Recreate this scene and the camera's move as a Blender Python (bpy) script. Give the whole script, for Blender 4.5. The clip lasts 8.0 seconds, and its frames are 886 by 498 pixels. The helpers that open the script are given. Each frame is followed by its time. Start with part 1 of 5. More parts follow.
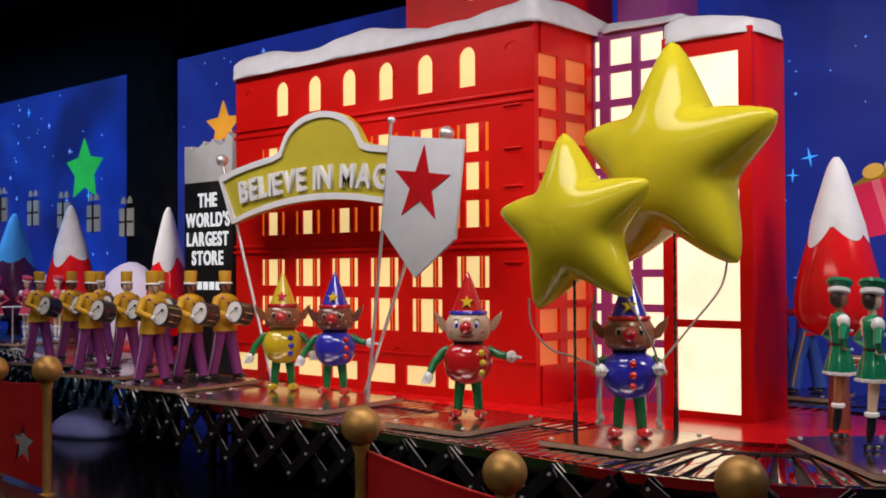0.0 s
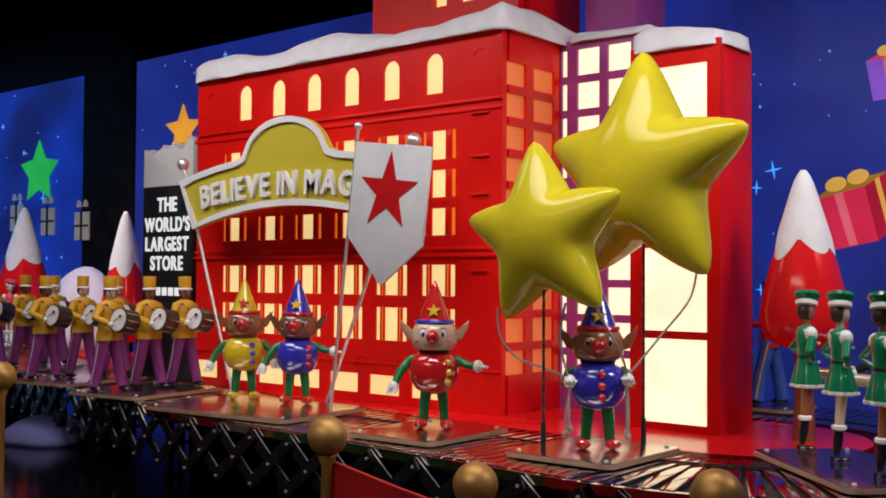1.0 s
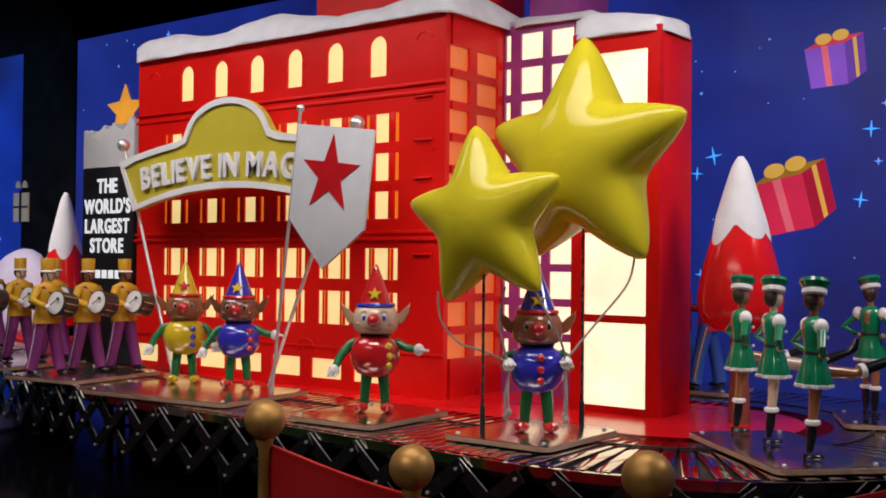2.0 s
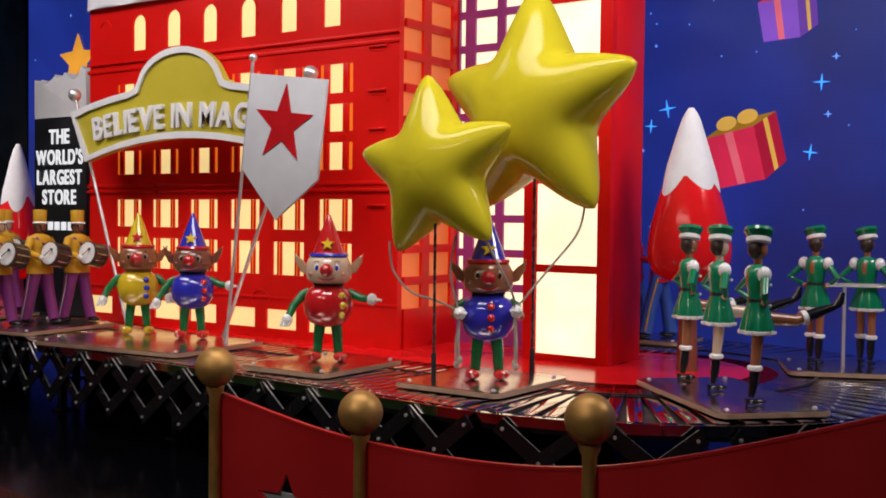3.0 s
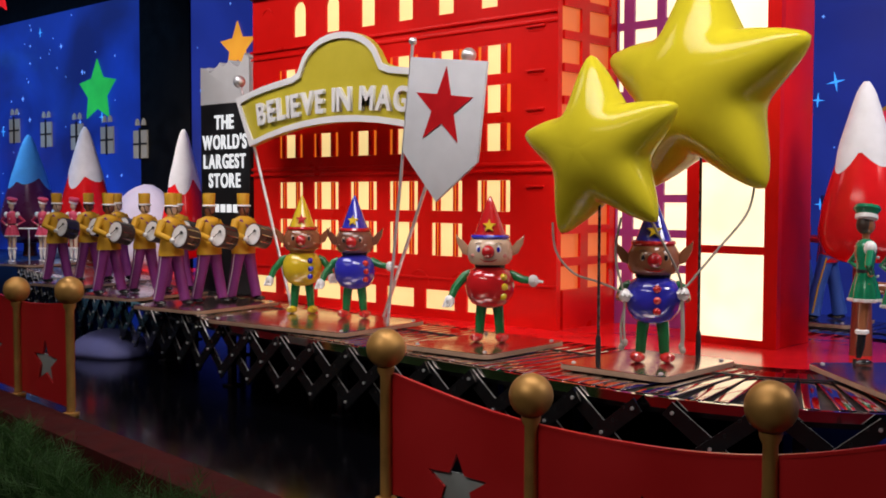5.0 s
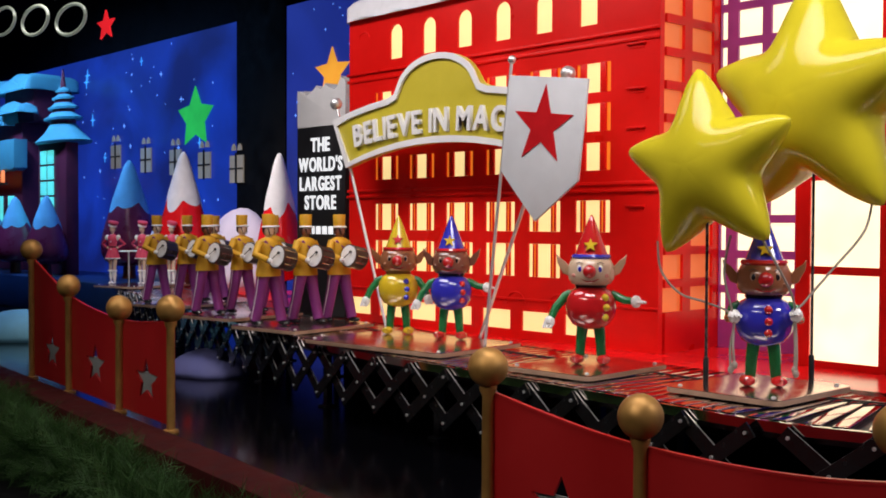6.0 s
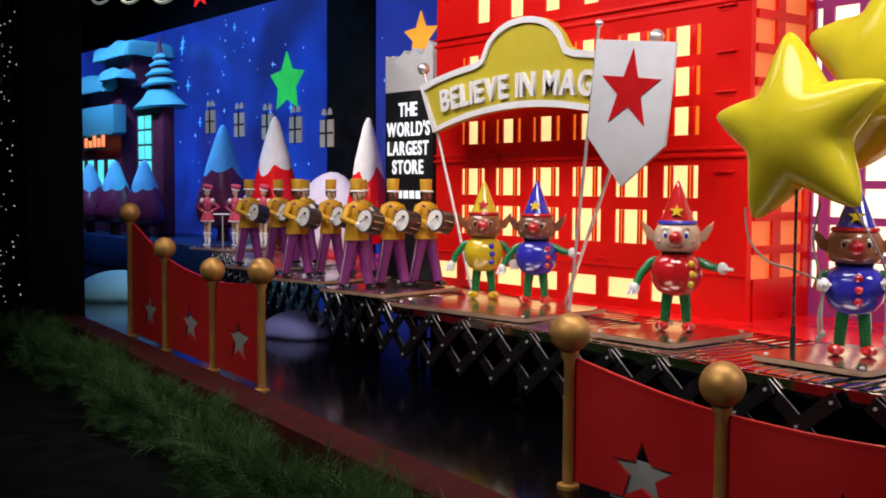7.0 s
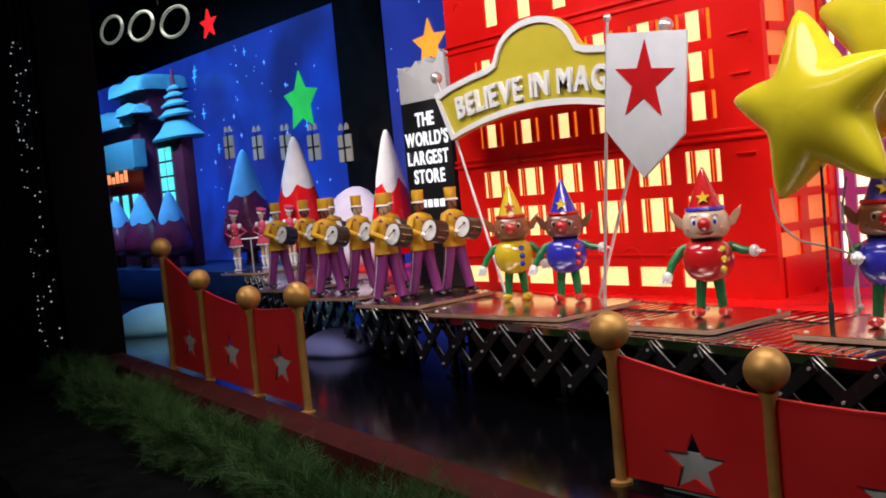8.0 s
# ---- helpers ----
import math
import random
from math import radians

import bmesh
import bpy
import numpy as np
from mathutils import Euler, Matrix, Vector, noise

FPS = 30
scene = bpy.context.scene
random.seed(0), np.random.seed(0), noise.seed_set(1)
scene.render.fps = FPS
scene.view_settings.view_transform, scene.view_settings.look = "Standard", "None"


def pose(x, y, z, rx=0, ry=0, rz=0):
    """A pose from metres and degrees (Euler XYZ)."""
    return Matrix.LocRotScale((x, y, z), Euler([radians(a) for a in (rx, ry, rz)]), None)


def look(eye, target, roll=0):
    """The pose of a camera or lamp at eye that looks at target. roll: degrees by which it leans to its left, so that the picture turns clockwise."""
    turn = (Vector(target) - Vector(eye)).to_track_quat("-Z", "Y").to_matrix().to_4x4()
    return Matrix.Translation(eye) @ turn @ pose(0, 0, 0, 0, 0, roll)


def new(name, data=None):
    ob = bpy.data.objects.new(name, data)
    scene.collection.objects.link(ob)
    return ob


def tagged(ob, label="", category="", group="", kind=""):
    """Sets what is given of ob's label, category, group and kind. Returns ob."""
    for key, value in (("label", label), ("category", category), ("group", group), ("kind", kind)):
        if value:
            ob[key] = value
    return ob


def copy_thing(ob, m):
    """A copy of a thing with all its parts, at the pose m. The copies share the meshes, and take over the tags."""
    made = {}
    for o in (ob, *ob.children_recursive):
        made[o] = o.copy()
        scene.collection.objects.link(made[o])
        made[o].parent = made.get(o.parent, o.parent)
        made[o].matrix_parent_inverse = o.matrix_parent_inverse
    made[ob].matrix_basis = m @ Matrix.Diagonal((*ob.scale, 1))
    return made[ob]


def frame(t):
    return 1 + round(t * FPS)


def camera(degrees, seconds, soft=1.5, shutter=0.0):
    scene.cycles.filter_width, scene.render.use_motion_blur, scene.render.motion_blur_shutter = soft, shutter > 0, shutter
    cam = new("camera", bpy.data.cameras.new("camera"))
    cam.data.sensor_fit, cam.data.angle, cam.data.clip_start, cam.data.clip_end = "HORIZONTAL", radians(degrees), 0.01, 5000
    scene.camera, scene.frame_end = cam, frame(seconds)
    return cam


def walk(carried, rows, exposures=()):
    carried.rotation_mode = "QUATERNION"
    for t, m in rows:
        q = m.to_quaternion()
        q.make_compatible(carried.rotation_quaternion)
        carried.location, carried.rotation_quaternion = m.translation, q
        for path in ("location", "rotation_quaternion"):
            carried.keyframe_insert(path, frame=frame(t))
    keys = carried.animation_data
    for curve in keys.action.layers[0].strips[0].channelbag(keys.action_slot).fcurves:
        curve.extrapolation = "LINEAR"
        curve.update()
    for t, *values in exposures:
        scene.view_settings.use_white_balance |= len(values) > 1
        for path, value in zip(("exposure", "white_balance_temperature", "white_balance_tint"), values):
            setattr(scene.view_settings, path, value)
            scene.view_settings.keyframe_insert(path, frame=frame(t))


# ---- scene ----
cam = camera(45.12, 8.0, soft=1.8)
PATH = [
    (0, pose(0.0488, 0.0021, 0.7305, 91.11, 0.27, 42.21)),
    (0.5, pose(0.0051, 0.0144, 0.7450, 91.43, -0.04, 40.83)),
    (1, pose(-0.0056, 0.0063, 0.7305, 91.56, -0.36, 39.84)),
    (2.5, pose(0.0366, 0.0322, 0.7278, 89.92, -0.69, 35.82)),
    (3, pose(0.0523, 0.0328, 0.7095, 88.39, -0.67, 35.14)),
    (3.5, pose(0.0181, 0.0256, 0.7163, 87.45, -0.85, 35.04)),
    (4, pose(-0.0120, 0.0039, 0.7186, 87.57, -1.34, 35.74)),
    (4.5, pose(0.0273, -0.0159, 0.7331, 87.02, -0.74, 39.38)),
    (6, pose(-0.0615, -0.0110, 0.6930, 88.59, -0.21, 47.35)),
    (6.5, pose(-0.0445, -0.0134, 0.6870, 88.96, -0.59, 49.93)),
    (7, pose(-0.0317, -0.0130, 0.7001, 86.60, -0.34, 52.18)),
    (7.5, pose(-0.0207, -0.0152, 0.7207, 88.49, 5.88, 51.68)),
    (8, pose(-0.0174, -0.0416, 0.7376, 86.62, 5.25, 53.27)),
]
walk(cam, PATH, exposures=[(0.0, -0.38), (2.5, -0.37), (3.5, -0.22), (4.5, -0.24), (6.0, -0.12), (6.5, -0.03), (7.0, 0.10), (7.5, 0.22), (8.0, 0.17)])

# ---- world and lights ----
world = bpy.data.worlds.new("night")
world.use_nodes = True
scene.world = world
world.node_tree.nodes["Background"].inputs[0].default_value = (0.010, 0.012, 0.022, 1)
world.node_tree.nodes["Background"].inputs[1].default_value = 0.8


def lamp(name, eye, target, size, power, colour, spread=180):
    data = bpy.data.lights.new(name, "AREA")
    data.shape, data.size, data.size_y = "RECTANGLE", size[0], size[1]
    data.energy, data.color, data.spread = power, colour, radians(spread)
    ob = new(name, data)
    ob.matrix_world = look(eye, target)
    return tagged(ob, kind="structure")


# track of spots along the top of the shop window, shining back onto the display
lamp("spot_track", (-1.6, 2.0, 2.4), (-2.1, 2.95, 0.3), (1.9, 0.5), 25.5, (1.0, 0.92, 0.92), 120)
lamp("spot_track", (-4.0, 2.0, 2.4), (-4.0, 3.2, 0.6), (1.9, 0.5), 19, (1.0, 0.92, 0.92), 120)
# added fill lamp outside, out of view, over ledge and fence
lamp("canopy_light", (-2.6, -0.6, 2.6), (-2.6, 1.98, 0.1), (5.0, 0.15), 8.5, (1.0, 0.9, 0.8), 50)
lamp("spot_track", (0.6, 3.3, 2.3), (-1.6, 3.55, 0.7), (1.0, 0.45), 17, (1.0, 0.92, 0.92), 110)
lamp("spot_track", (-6.3, 2.4, 2.8), (-6.5, 3.9, 0.6), (0.9, 0.3), 17, (1.0, 0.90, 0.86), 70)
lamp("blue_wash", (-9.9, 3.0, 3.0), (-9.9, 4.3, 0.7), (3.2, 0.15), 62, (0.22, 0.48, 1.0), 120)


# ---- materials ----
def shader(name):
    m = bpy.data.materials.new(name)
    m.use_nodes = True
    nt = m.node_tree
    return m, nt, nt.nodes["Principled BSDF"]


def paint(name, colour, rough=0.3, metal=0.0, coat=0.0, vary=0.12, scale=9.0, bump=0.02, bump_scale=160.0, random_tone=0.0, spec=0.5):
    """A surface of one stuff: broad tone changes, fine relief, uneven gloss."""
    m, nt, b = shader(name)
    tc = nt.nodes.new("ShaderNodeTexCoord")
    n1 = nt.nodes.new("ShaderNodeTexNoise")
    n1.inputs["Scale"].default_value, n1.inputs["Detail"].default_value = scale, 5
    n2 = nt.nodes.new("ShaderNodeTexNoise")
    n2.inputs["Scale"].default_value, n2.inputs["Detail"].default_value = bump_scale, 3
    nt.links.new(tc.outputs["Object"], n1.inputs["Vector"])
    nt.links.new(tc.outputs["Object"], n2.inputs["Vector"])
    ramp = nt.nodes.new("ShaderNodeMapRange")
    ramp.inputs["From Min"].default_value, ramp.inputs["From Max"].default_value = 0.3, 0.7
    ramp.inputs["To Min"].default_value, ramp.inputs["To Max"].default_value = 1 - vary, 1 + vary
    nt.links.new(n1.outputs["Fac"], ramp.inputs["Value"])
    mul = nt.nodes.new("ShaderNodeVectorMath")
    mul.operation = "SCALE"
    mul.inputs[0].default_value = colour
    tone = ramp.outputs["Result"]
    if random_tone:
        info = nt.nodes.new("ShaderNodeObjectInfo")
        r2 = nt.nodes.new("ShaderNodeMapRange")
        r2.inputs["To Min"].default_value, r2.inputs["To Max"].default_value = 1 - random_tone, 1 + random_tone
        nt.links.new(info.outputs["Random"], r2.inputs["Value"])
        mm = nt.nodes.new("ShaderNodeMath")
        mm.operation = "MULTIPLY"
        nt.links.new(tone, mm.inputs[0])
        nt.links.new(r2.outputs["Result"], mm.inputs[1])
        tone = mm.outputs[0]
    nt.links.new(tone, mul.inputs["Scale"])
    nt.links.new(mul.outputs["Vector"], b.inputs["Base Color"])
    rr = nt.nodes.new("ShaderNodeMapRange")
    rr.inputs["From Min"].default_value, rr.inputs["From Max"].default_value = 0.3, 0.7
    rr.inputs["To Min"].default_value, rr.inputs["To Max"].default_value = max(0.02, rough * 0.8), min(1, rough * 1.25)
    nt.links.new(n1.outputs["Fac"], rr.inputs["Value"])
    nt.links.new(rr.outputs["Result"], b.inputs["Roughness"])
    b.inputs["Metallic"].default_value = metal
    b.inputs["Specular IOR Level"].default_value = spec
    b.inputs["Coat Weight"].default_value = coat
    b.inputs["Coat Roughness"].default_value = 0.06
    if bump:
        bp = nt.nodes.new("ShaderNodeBump")
        bp.inputs["Strength"].default_value, bp.inputs["Distance"].default_value = bump, 0.002
        nt.links.new(n2.outputs["Fac"], bp.inputs["Height"])
        nt.links.new(bp.outputs["Normal"], b.inputs["Normal"])
    return m


def glow(name, colour, strength, vary=0.15, scale=6.0):
    """A lit pane: light from behind, slightly uneven."""
    m, nt, b = shader(name)
    n1 = nt.nodes.new("ShaderNodeTexNoise")
    n1.inputs["Scale"].default_value = scale
    tc = nt.nodes.new("ShaderNodeTexCoord")
    nt.links.new(tc.outputs["Object"], n1.inputs["Vector"])
    r = nt.nodes.new("ShaderNodeMapRange")
    r.inputs["From Min"].default_value, r.inputs["From Max"].default_value = 0.3, 0.7
    r.inputs["To Min"].default_value, r.inputs["To Max"].default_value = strength * (1 - vary), strength * (1 + vary)
    nt.links.new(n1.outputs["Fac"], r.inputs["Value"])
    b.inputs["Base Color"].default_value = (*[c * 0.5 for c in colour], 1)
    b.inputs["Roughness"].default_value = 0.35
    b.inputs["Emission Color"].default_value = (*colour, 1)
    nt.links.new(r.outputs["Result"], b.inputs["Emission Strength"])
    return m


RED = paint("red_lacquer", (0.72, 0.007, 0.005), 0.34, coat=0.0, vary=0.10, scale=5, spec=0.25)
RED_FLOOR = paint("red_gloss_floor", (0.78, 0.012, 0.014), 0.16, coat=0.0, vary=0.08, scale=7, spec=0.30)
PURPLE = paint("purple_lacquer", (0.34, 0.05, 0.26), 0.35, coat=0.2)
SNOW = paint("fake_snow", (0.78, 0.77, 0.80), 0.75, vary=0.06, scale=14, bump=0.5, bump_scale=120)
WHITE = paint("white_satin", (0.78, 0.78, 0.78), 0.4, vary=0.05)
GREYWHITE = paint("grey_white_cloth", (0.60, 0.61, 0.63), 0.75, vary=0.06, bump=0.15, bump_scale=400)
YELLOW = paint("yellow_sign_paint", (0.55, 0.455, 0.035), 0.4, vary=0.06)
BALLOON = paint("yellow_gloss", (0.56, 0.475, 0.022), 0.13, coat=0.0, vary=0.08, scale=6, bump=0.0, spec=0.18)
BLACK = paint("black_satin", (0.012, 0.012, 0.014), 0.4, vary=0.2)
BLACK_GLOSS = paint("black_mirror_floor", (0.0012, 0.0012, 0.002), 0.14, spec=0.30, coat=0.0, vary=0.25, scale=3, bump=0.0)
DARK_METAL = paint("blackened_steel", (0.11, 0.105, 0.11), 0.26, metal=0.7, vary=0.25, scale=30)
LATTICE = paint("black_lacquered_steel", (0.007, 0.007, 0.008), 0.22, vary=0.3, scale=30)
# paler steel that puts light from above into the bars' upper edges
EDGE_LIGHT = paint("bare_steel_edge", (0.30, 0.29, 0.29), 0.35, metal=0.6, vary=0.3, scale=60)
BRONZE = paint("tan_bronze_edge", (0.40, 0.26, 0.18), 0.5, metal=0.3, vary=0.15, scale=30)
STEEL = paint("brushed_steel", (0.66, 0.60, 0.57), 0.08, metal=1.0, vary=0.06, scale=12, bump=0.0, random_tone=0.05)
PLATE = paint("dull_rosy_steel", (0.66, 0.54, 0.49), 0.20, metal=1.0, vary=0.08, scale=14, bump=0.03, random_tone=0.05)
CHROME = paint("satin_silver", (0.72, 0.72, 0.73), 0.34, metal=0.7, vary=0.05)
GOLD = paint("gold_paint", (0.50, 0.27, 0.075), 0.46, metal=0.55, vary=0.15, scale=22, bump=0.05)
FENCE_RED = paint("red_fence_panel", (0.42, 0.010, 0.012), 0.42, coat=0.1, vary=0.10, scale=4)
SILVER = paint("silver_card", (0.24, 0.26, 0.26), 0.55, vary=0.12)
LEDGE = paint("maroon_ledge", (0.045, 0.006, 0.006), 0.75, vary=0.3, scale=12, spec=0.12)
BROWN = paint("brown_trunk", (0.22, 0.06, 0.03), 0.5, vary=0.2)
PANE = glow("lit_cream_pane", (1.0, 0.75, 0.32), 1.02)
PANE_HOT = glow("lit_white_pane", (1.0, 0.87, 0.59), 1.4)
PANE_DIM = glow("lit_amber_pane", (1.0, 0.21, 0.05), 0.50)
# orange glow for outer side panes and for window light spilling on reveals
PANE_EDGE = glow("lit_orange_acrylic", (1.0, 0.22, 0.02), 0.75)


# ---- mesh helpers ----
def finish(name, bm, material, parent, label, angle):
    bmesh.ops.recalc_face_normals(bm, faces=bm.faces)
    me = bpy.data.meshes.new(name)
    bm.to_mesh(me)
    bm.free()
    me.polygons.foreach_set("use_smooth", [True] * len(me.polygons))
    me.set_sharp_from_angle(angle=radians(angle))
    me.materials.append(material)
    ob = new(name, me)
    if parent is not None:
        ob.parent = parent
    if label:
        ob["label"] = label
    return ob


def part(name, bm, material, parent=None, label="", angle=35):
    return finish(name, bm, material, parent, label, angle)


def again(ob, parent, m):
    """One more piece on the same mesh."""
    o = new(ob.name.split(".")[0], ob.data)
    o.parent = parent
    o.matrix_local = m
    return o


def thing(name, at=(0, 0, 0), turn=0.0, scale=1.0):
    e = new(name)
    e.empty_display_size = 0.05
    e.matrix_world = pose(at[0], at[1], at[2], 0, 0, turn)
    e.scale = (scale, scale, scale)
    return e


def box(bm, a, b, bevel=0.0, m=None):
    vs = [bm.verts.new((x, y, z)) for x in (a[0], b[0]) for y in (a[1], b[1]) for z in (a[2], b[2])]
    q = [(0, 1, 3, 2), (4, 6, 7, 5), (0, 4, 5, 1), (2, 3, 7, 6), (0, 2, 6, 4), (1, 5, 7, 3)]
    fs = [bm.faces.new([vs[i] for i in f]) for f in q]
    if bevel:
        es = {e for f in fs for e in f.edges}
        r = bmesh.ops.bevel(bm, geom=list(es), offset=bevel, segments=2, profile=0.5, affect="EDGES")
        vs = list({v for f in r["faces"] for v in f.verts} | {v for v in vs if v.is_valid})
    if m is not None:
        bmesh.ops.transform(bm, matrix=m, verts=[v for v in vs if v.is_valid])
    return bm


def rings(bm, rows, cap0=True, cap1=True):
    """Skin rows of points, each row a closed loop of the same count."""
    vr = [[bm.verts.new(p) for p in row] for row in rows]
    n = len(vr[0])
    for a, b in zip(vr, vr[1:]):
        for i in range(n):
            bm.faces.new((a[i], a[(i + 1) % n], b[(i + 1) % n], b[i]))
    if cap0:
        bm.faces.new(vr[0][::-1])
    if cap1:
        bm.faces.new(vr[-1])
    return bm


def tube(bm, pts, radii, seg=10, flat=1.0):
    """A round limb along points; radii one number or one for each point."""
    pts = [Vector(q) for q in pts]
    if not isinstance(radii, (list, tuple)):
        radii = [radii] * len(pts)
    rows, ref = [], None
    for i, q in enumerate(pts):
        d = (pts[min(i + 1, len(pts) - 1)] - pts[max(i - 1, 0)]).normalized()
        if ref is None:
            ref = d.orthogonal().normalized() if abs(d.z) < 0.99 else Vector((1, 0, 0))
        u = (ref - d * ref.dot(d)).normalized()
        ref = u
        w = d.cross(u)
        rows.append([q + (u * math.cos(a) + w * math.sin(a) * flat) * radii[i] for a in (2 * math.pi * k / seg for k in range(seg))])
    return rings(bm, rows)


def lathe(bm, profile, at=(0, 0, 0), seg=24, sx=1.0, sy=1.0):
    rows = [[(at[0] + r * sx * math.cos(2 * math.pi * k / seg), at[1] + r * sy * math.sin(2 * math.pi * k / seg), at[2] + z) for k in range(seg)] for r, z in profile]
    return rings(bm, rows)


def ball(bm, at, r, seg=20, sz=1.0, sx=1.0, sy=1.0):
    n = max(6, seg // 2)
    prof = [(max(1e-4, r * math.sin(math.pi * i / n)), -r * sz * math.cos(math.pi * i / n)) for i in range(n + 1)]
    return lathe(bm, prof, at, seg, sx, sy)


def prism(bm, pts, y0, y1, bevel=0.0, m=None):
    """A flat outline in x and z, thick from y0 to y1."""
    a = [bm.verts.new((x, y0, z)) for x, z in pts]
    b = [bm.verts.new((x, y1, z)) for x, z in pts]
    fs = [bm.faces.new(a), bm.faces.new(b[::-1])]
    n = len(pts)
    for i in range(n):
        fs.append(bm.faces.new((a[i], b[i], b[(i + 1) % n], a[(i + 1) % n])))
    vs = a + b
    if bevel:
        es = list({e for e in fs[0].edges} | {e for e in fs[1].edges})
        r = bmesh.ops.bevel(bm, geom=es, offset=bevel, segments=2, profile=0.5, affect="EDGES")
        vs = list({v for f in r["faces"] for v in f.verts} | {v for v in vs if v.is_valid})
    if m is not None:
        bmesh.ops.transform(bm, matrix=m, verts=[v for v in vs if v.is_valid])
    return bm


def star_pts(r, inner=0.40, turn=90, n=5):
    return [((r if k % 2 == 0 else r * inner) * math.cos(radians(turn + 180 / n * k)), (r if k % 2 == 0 else r * inner) * math.sin(radians(turn + 180 / n * k))) for k in range(2 * n)]


def wall(bm, xs, zs, holes, y0, y1):
    """A wall in x and z with openings: holes are (x0, x1, z0, z1)."""
    xs = sorted(set(round(v, 4) for v in xs + [h[k] for h in holes for k in (0, 1)]))
    zs = sorted(set(round(v, 4) for v in zs + [h[k] for h in holes for k in (2, 3)]))

    def solid(i, j):
        if not (0 <= i < len(xs) - 1 and 0 <= j < len(zs) - 1):
            return False
        cx, cz = (xs[i] + xs[i + 1]) / 2, (zs[j] + zs[j + 1]) / 2
        return not any(h[0] < cx < h[1] and h[2] < cz < h[3] for h in holes)

    memo = {}

    def v(x, y, z):
        if (x, y, z) not in memo:
            memo[(x, y, z)] = bm.verts.new((x, y, z))
        return memo[(x, y, z)]

    for i in range(len(xs) - 1):
        for j in range(len(zs) - 1):
            if not solid(i, j):
                continue
            a, b, c, d = xs[i], xs[i + 1], zs[j], zs[j + 1]
            bm.faces.new((v(a, y0, c), v(b, y0, c), v(b, y0, d), v(a, y0, d)))
            bm.faces.new((v(a, y1, c), v(a, y1, d), v(b, y1, d), v(b, y1, c)))
            if not solid(i - 1, j):
                bm.faces.new((v(a, y0, c), v(a, y0, d), v(a, y1, d), v(a, y1, c)))
            if not solid(i + 1, j):
                bm.faces.new((v(b, y0, c), v(b, y1, c), v(b, y1, d), v(b, y0, d)))
            if not solid(i, j - 1):
                bm.faces.new((v(a, y0, c), v(a, y1, c), v(b, y1, c), v(b, y0, c)))
            if not solid(i, j + 1):
                bm.faces.new((v(a, y0, d), v(b, y0, d), v(b, y1, d), v(a, y1, d)))
    return bm


def snow_cap(bm, x0, y0, x1, y1, z, high, seed, lip=0.03, drop=0.03):
    """A soft heap of snow over a roof, with an uneven hanging edge."""
    nx, ny = max(10, int((x1 - x0) / 0.02)), max(8, int((y1 - y0) / 0.02))
    top, low = [], []
    for j in range(ny + 1):
        rt, rl = [], []
        for i in range(nx + 1):
            u, w = i / nx, j / ny
            e = min(u * (x1 - x0), (1 - u) * (x1 - x0), w * (y1 - y0), (1 - w) * (y1 - y0))
            q = Vector((u * (x1 - x0) * 4 + seed, w * (y1 - y0) * 4, seed))
            k = min(1, e / 0.10)
            k = math.sqrt(1 - (1 - k) ** 2)
            wob = noise.noise(q * 0.8) * 0.55 + noise.noise(q * 2.0) * 0.10
            x, y = x0 - lip + u * (x1 - x0 + 2 * lip), y0 - lip + w * (y1 - y0 + 2 * lip)
            hx, hy = (x1 - x0) / 2 + lip, (y1 - y0) / 2 + lip
            rc = min(0.07, hx * 0.6, hy * 0.6)
            px, py = x - (x0 + x1) / 2, y - (y0 + y1) / 2
            ex, ey = max(abs(px) - hx + rc, 0), max(abs(py) - hy + rc, 0)
            if math.hypot(ex, ey) > rc:      # rounded corners in plan
                g = rc / math.hypot(ex, ey)
                x = (x0 + x1) / 2 + math.copysign(hx - rc + ex * g, px)
                y = (y0 + y1) / 2 + math.copysign(hy - rc + ey * g, py)
            h = k * high * (0.75 + wob) - (1 - k) * drop * (0.8 + 0.5 * noise.noise(q * 2.0))
            rt.append(bm.verts.new((x, y, z + h + 0.012)))
            rl.append(bm.verts.new((x, y, z - (drop * 0.75 if e < 1e-6 else 0) + (0.002 if e > 0 else 0))))
        top.append(rt), low.append(rl)
    for j in range(ny):
        for i in range(nx):
            bm.faces.new((top[j][i], top[j][i + 1], top[j + 1][i + 1], top[j + 1][i]))
            bm.faces.new((low[j][i], low[j + 1][i], low[j + 1][i + 1], low[j][i + 1]))
    for j in range(ny):
        bm.faces.new((top[j][0], top[j + 1][0], low[j + 1][0], low[j][0]))
        bm.faces.new((top[j][nx], low[j][nx], low[j + 1][nx], top[j + 1][nx]))
    for i in range(nx):
        bm.faces.new((top[0][i], low[0][i], low[0][i + 1], top[0][i + 1]))
        bm.faces.new((top[ny][i], top[ny][i + 1], low[ny][i + 1], low[ny][i]))
    return bm


B = bmesh.new
SKEW = Matrix.Translation((-3.6, 1.9, 0)) @ Matrix.Rotation(radians(-5.5), 4, "Z") @ Matrix.Translation((3.6, -1.9, 0))


def askew(ob):
    """The window front stands a little askew to the display behind it."""
    ob.matrix_world = SKEW @ ob.matrix_world
    return ob


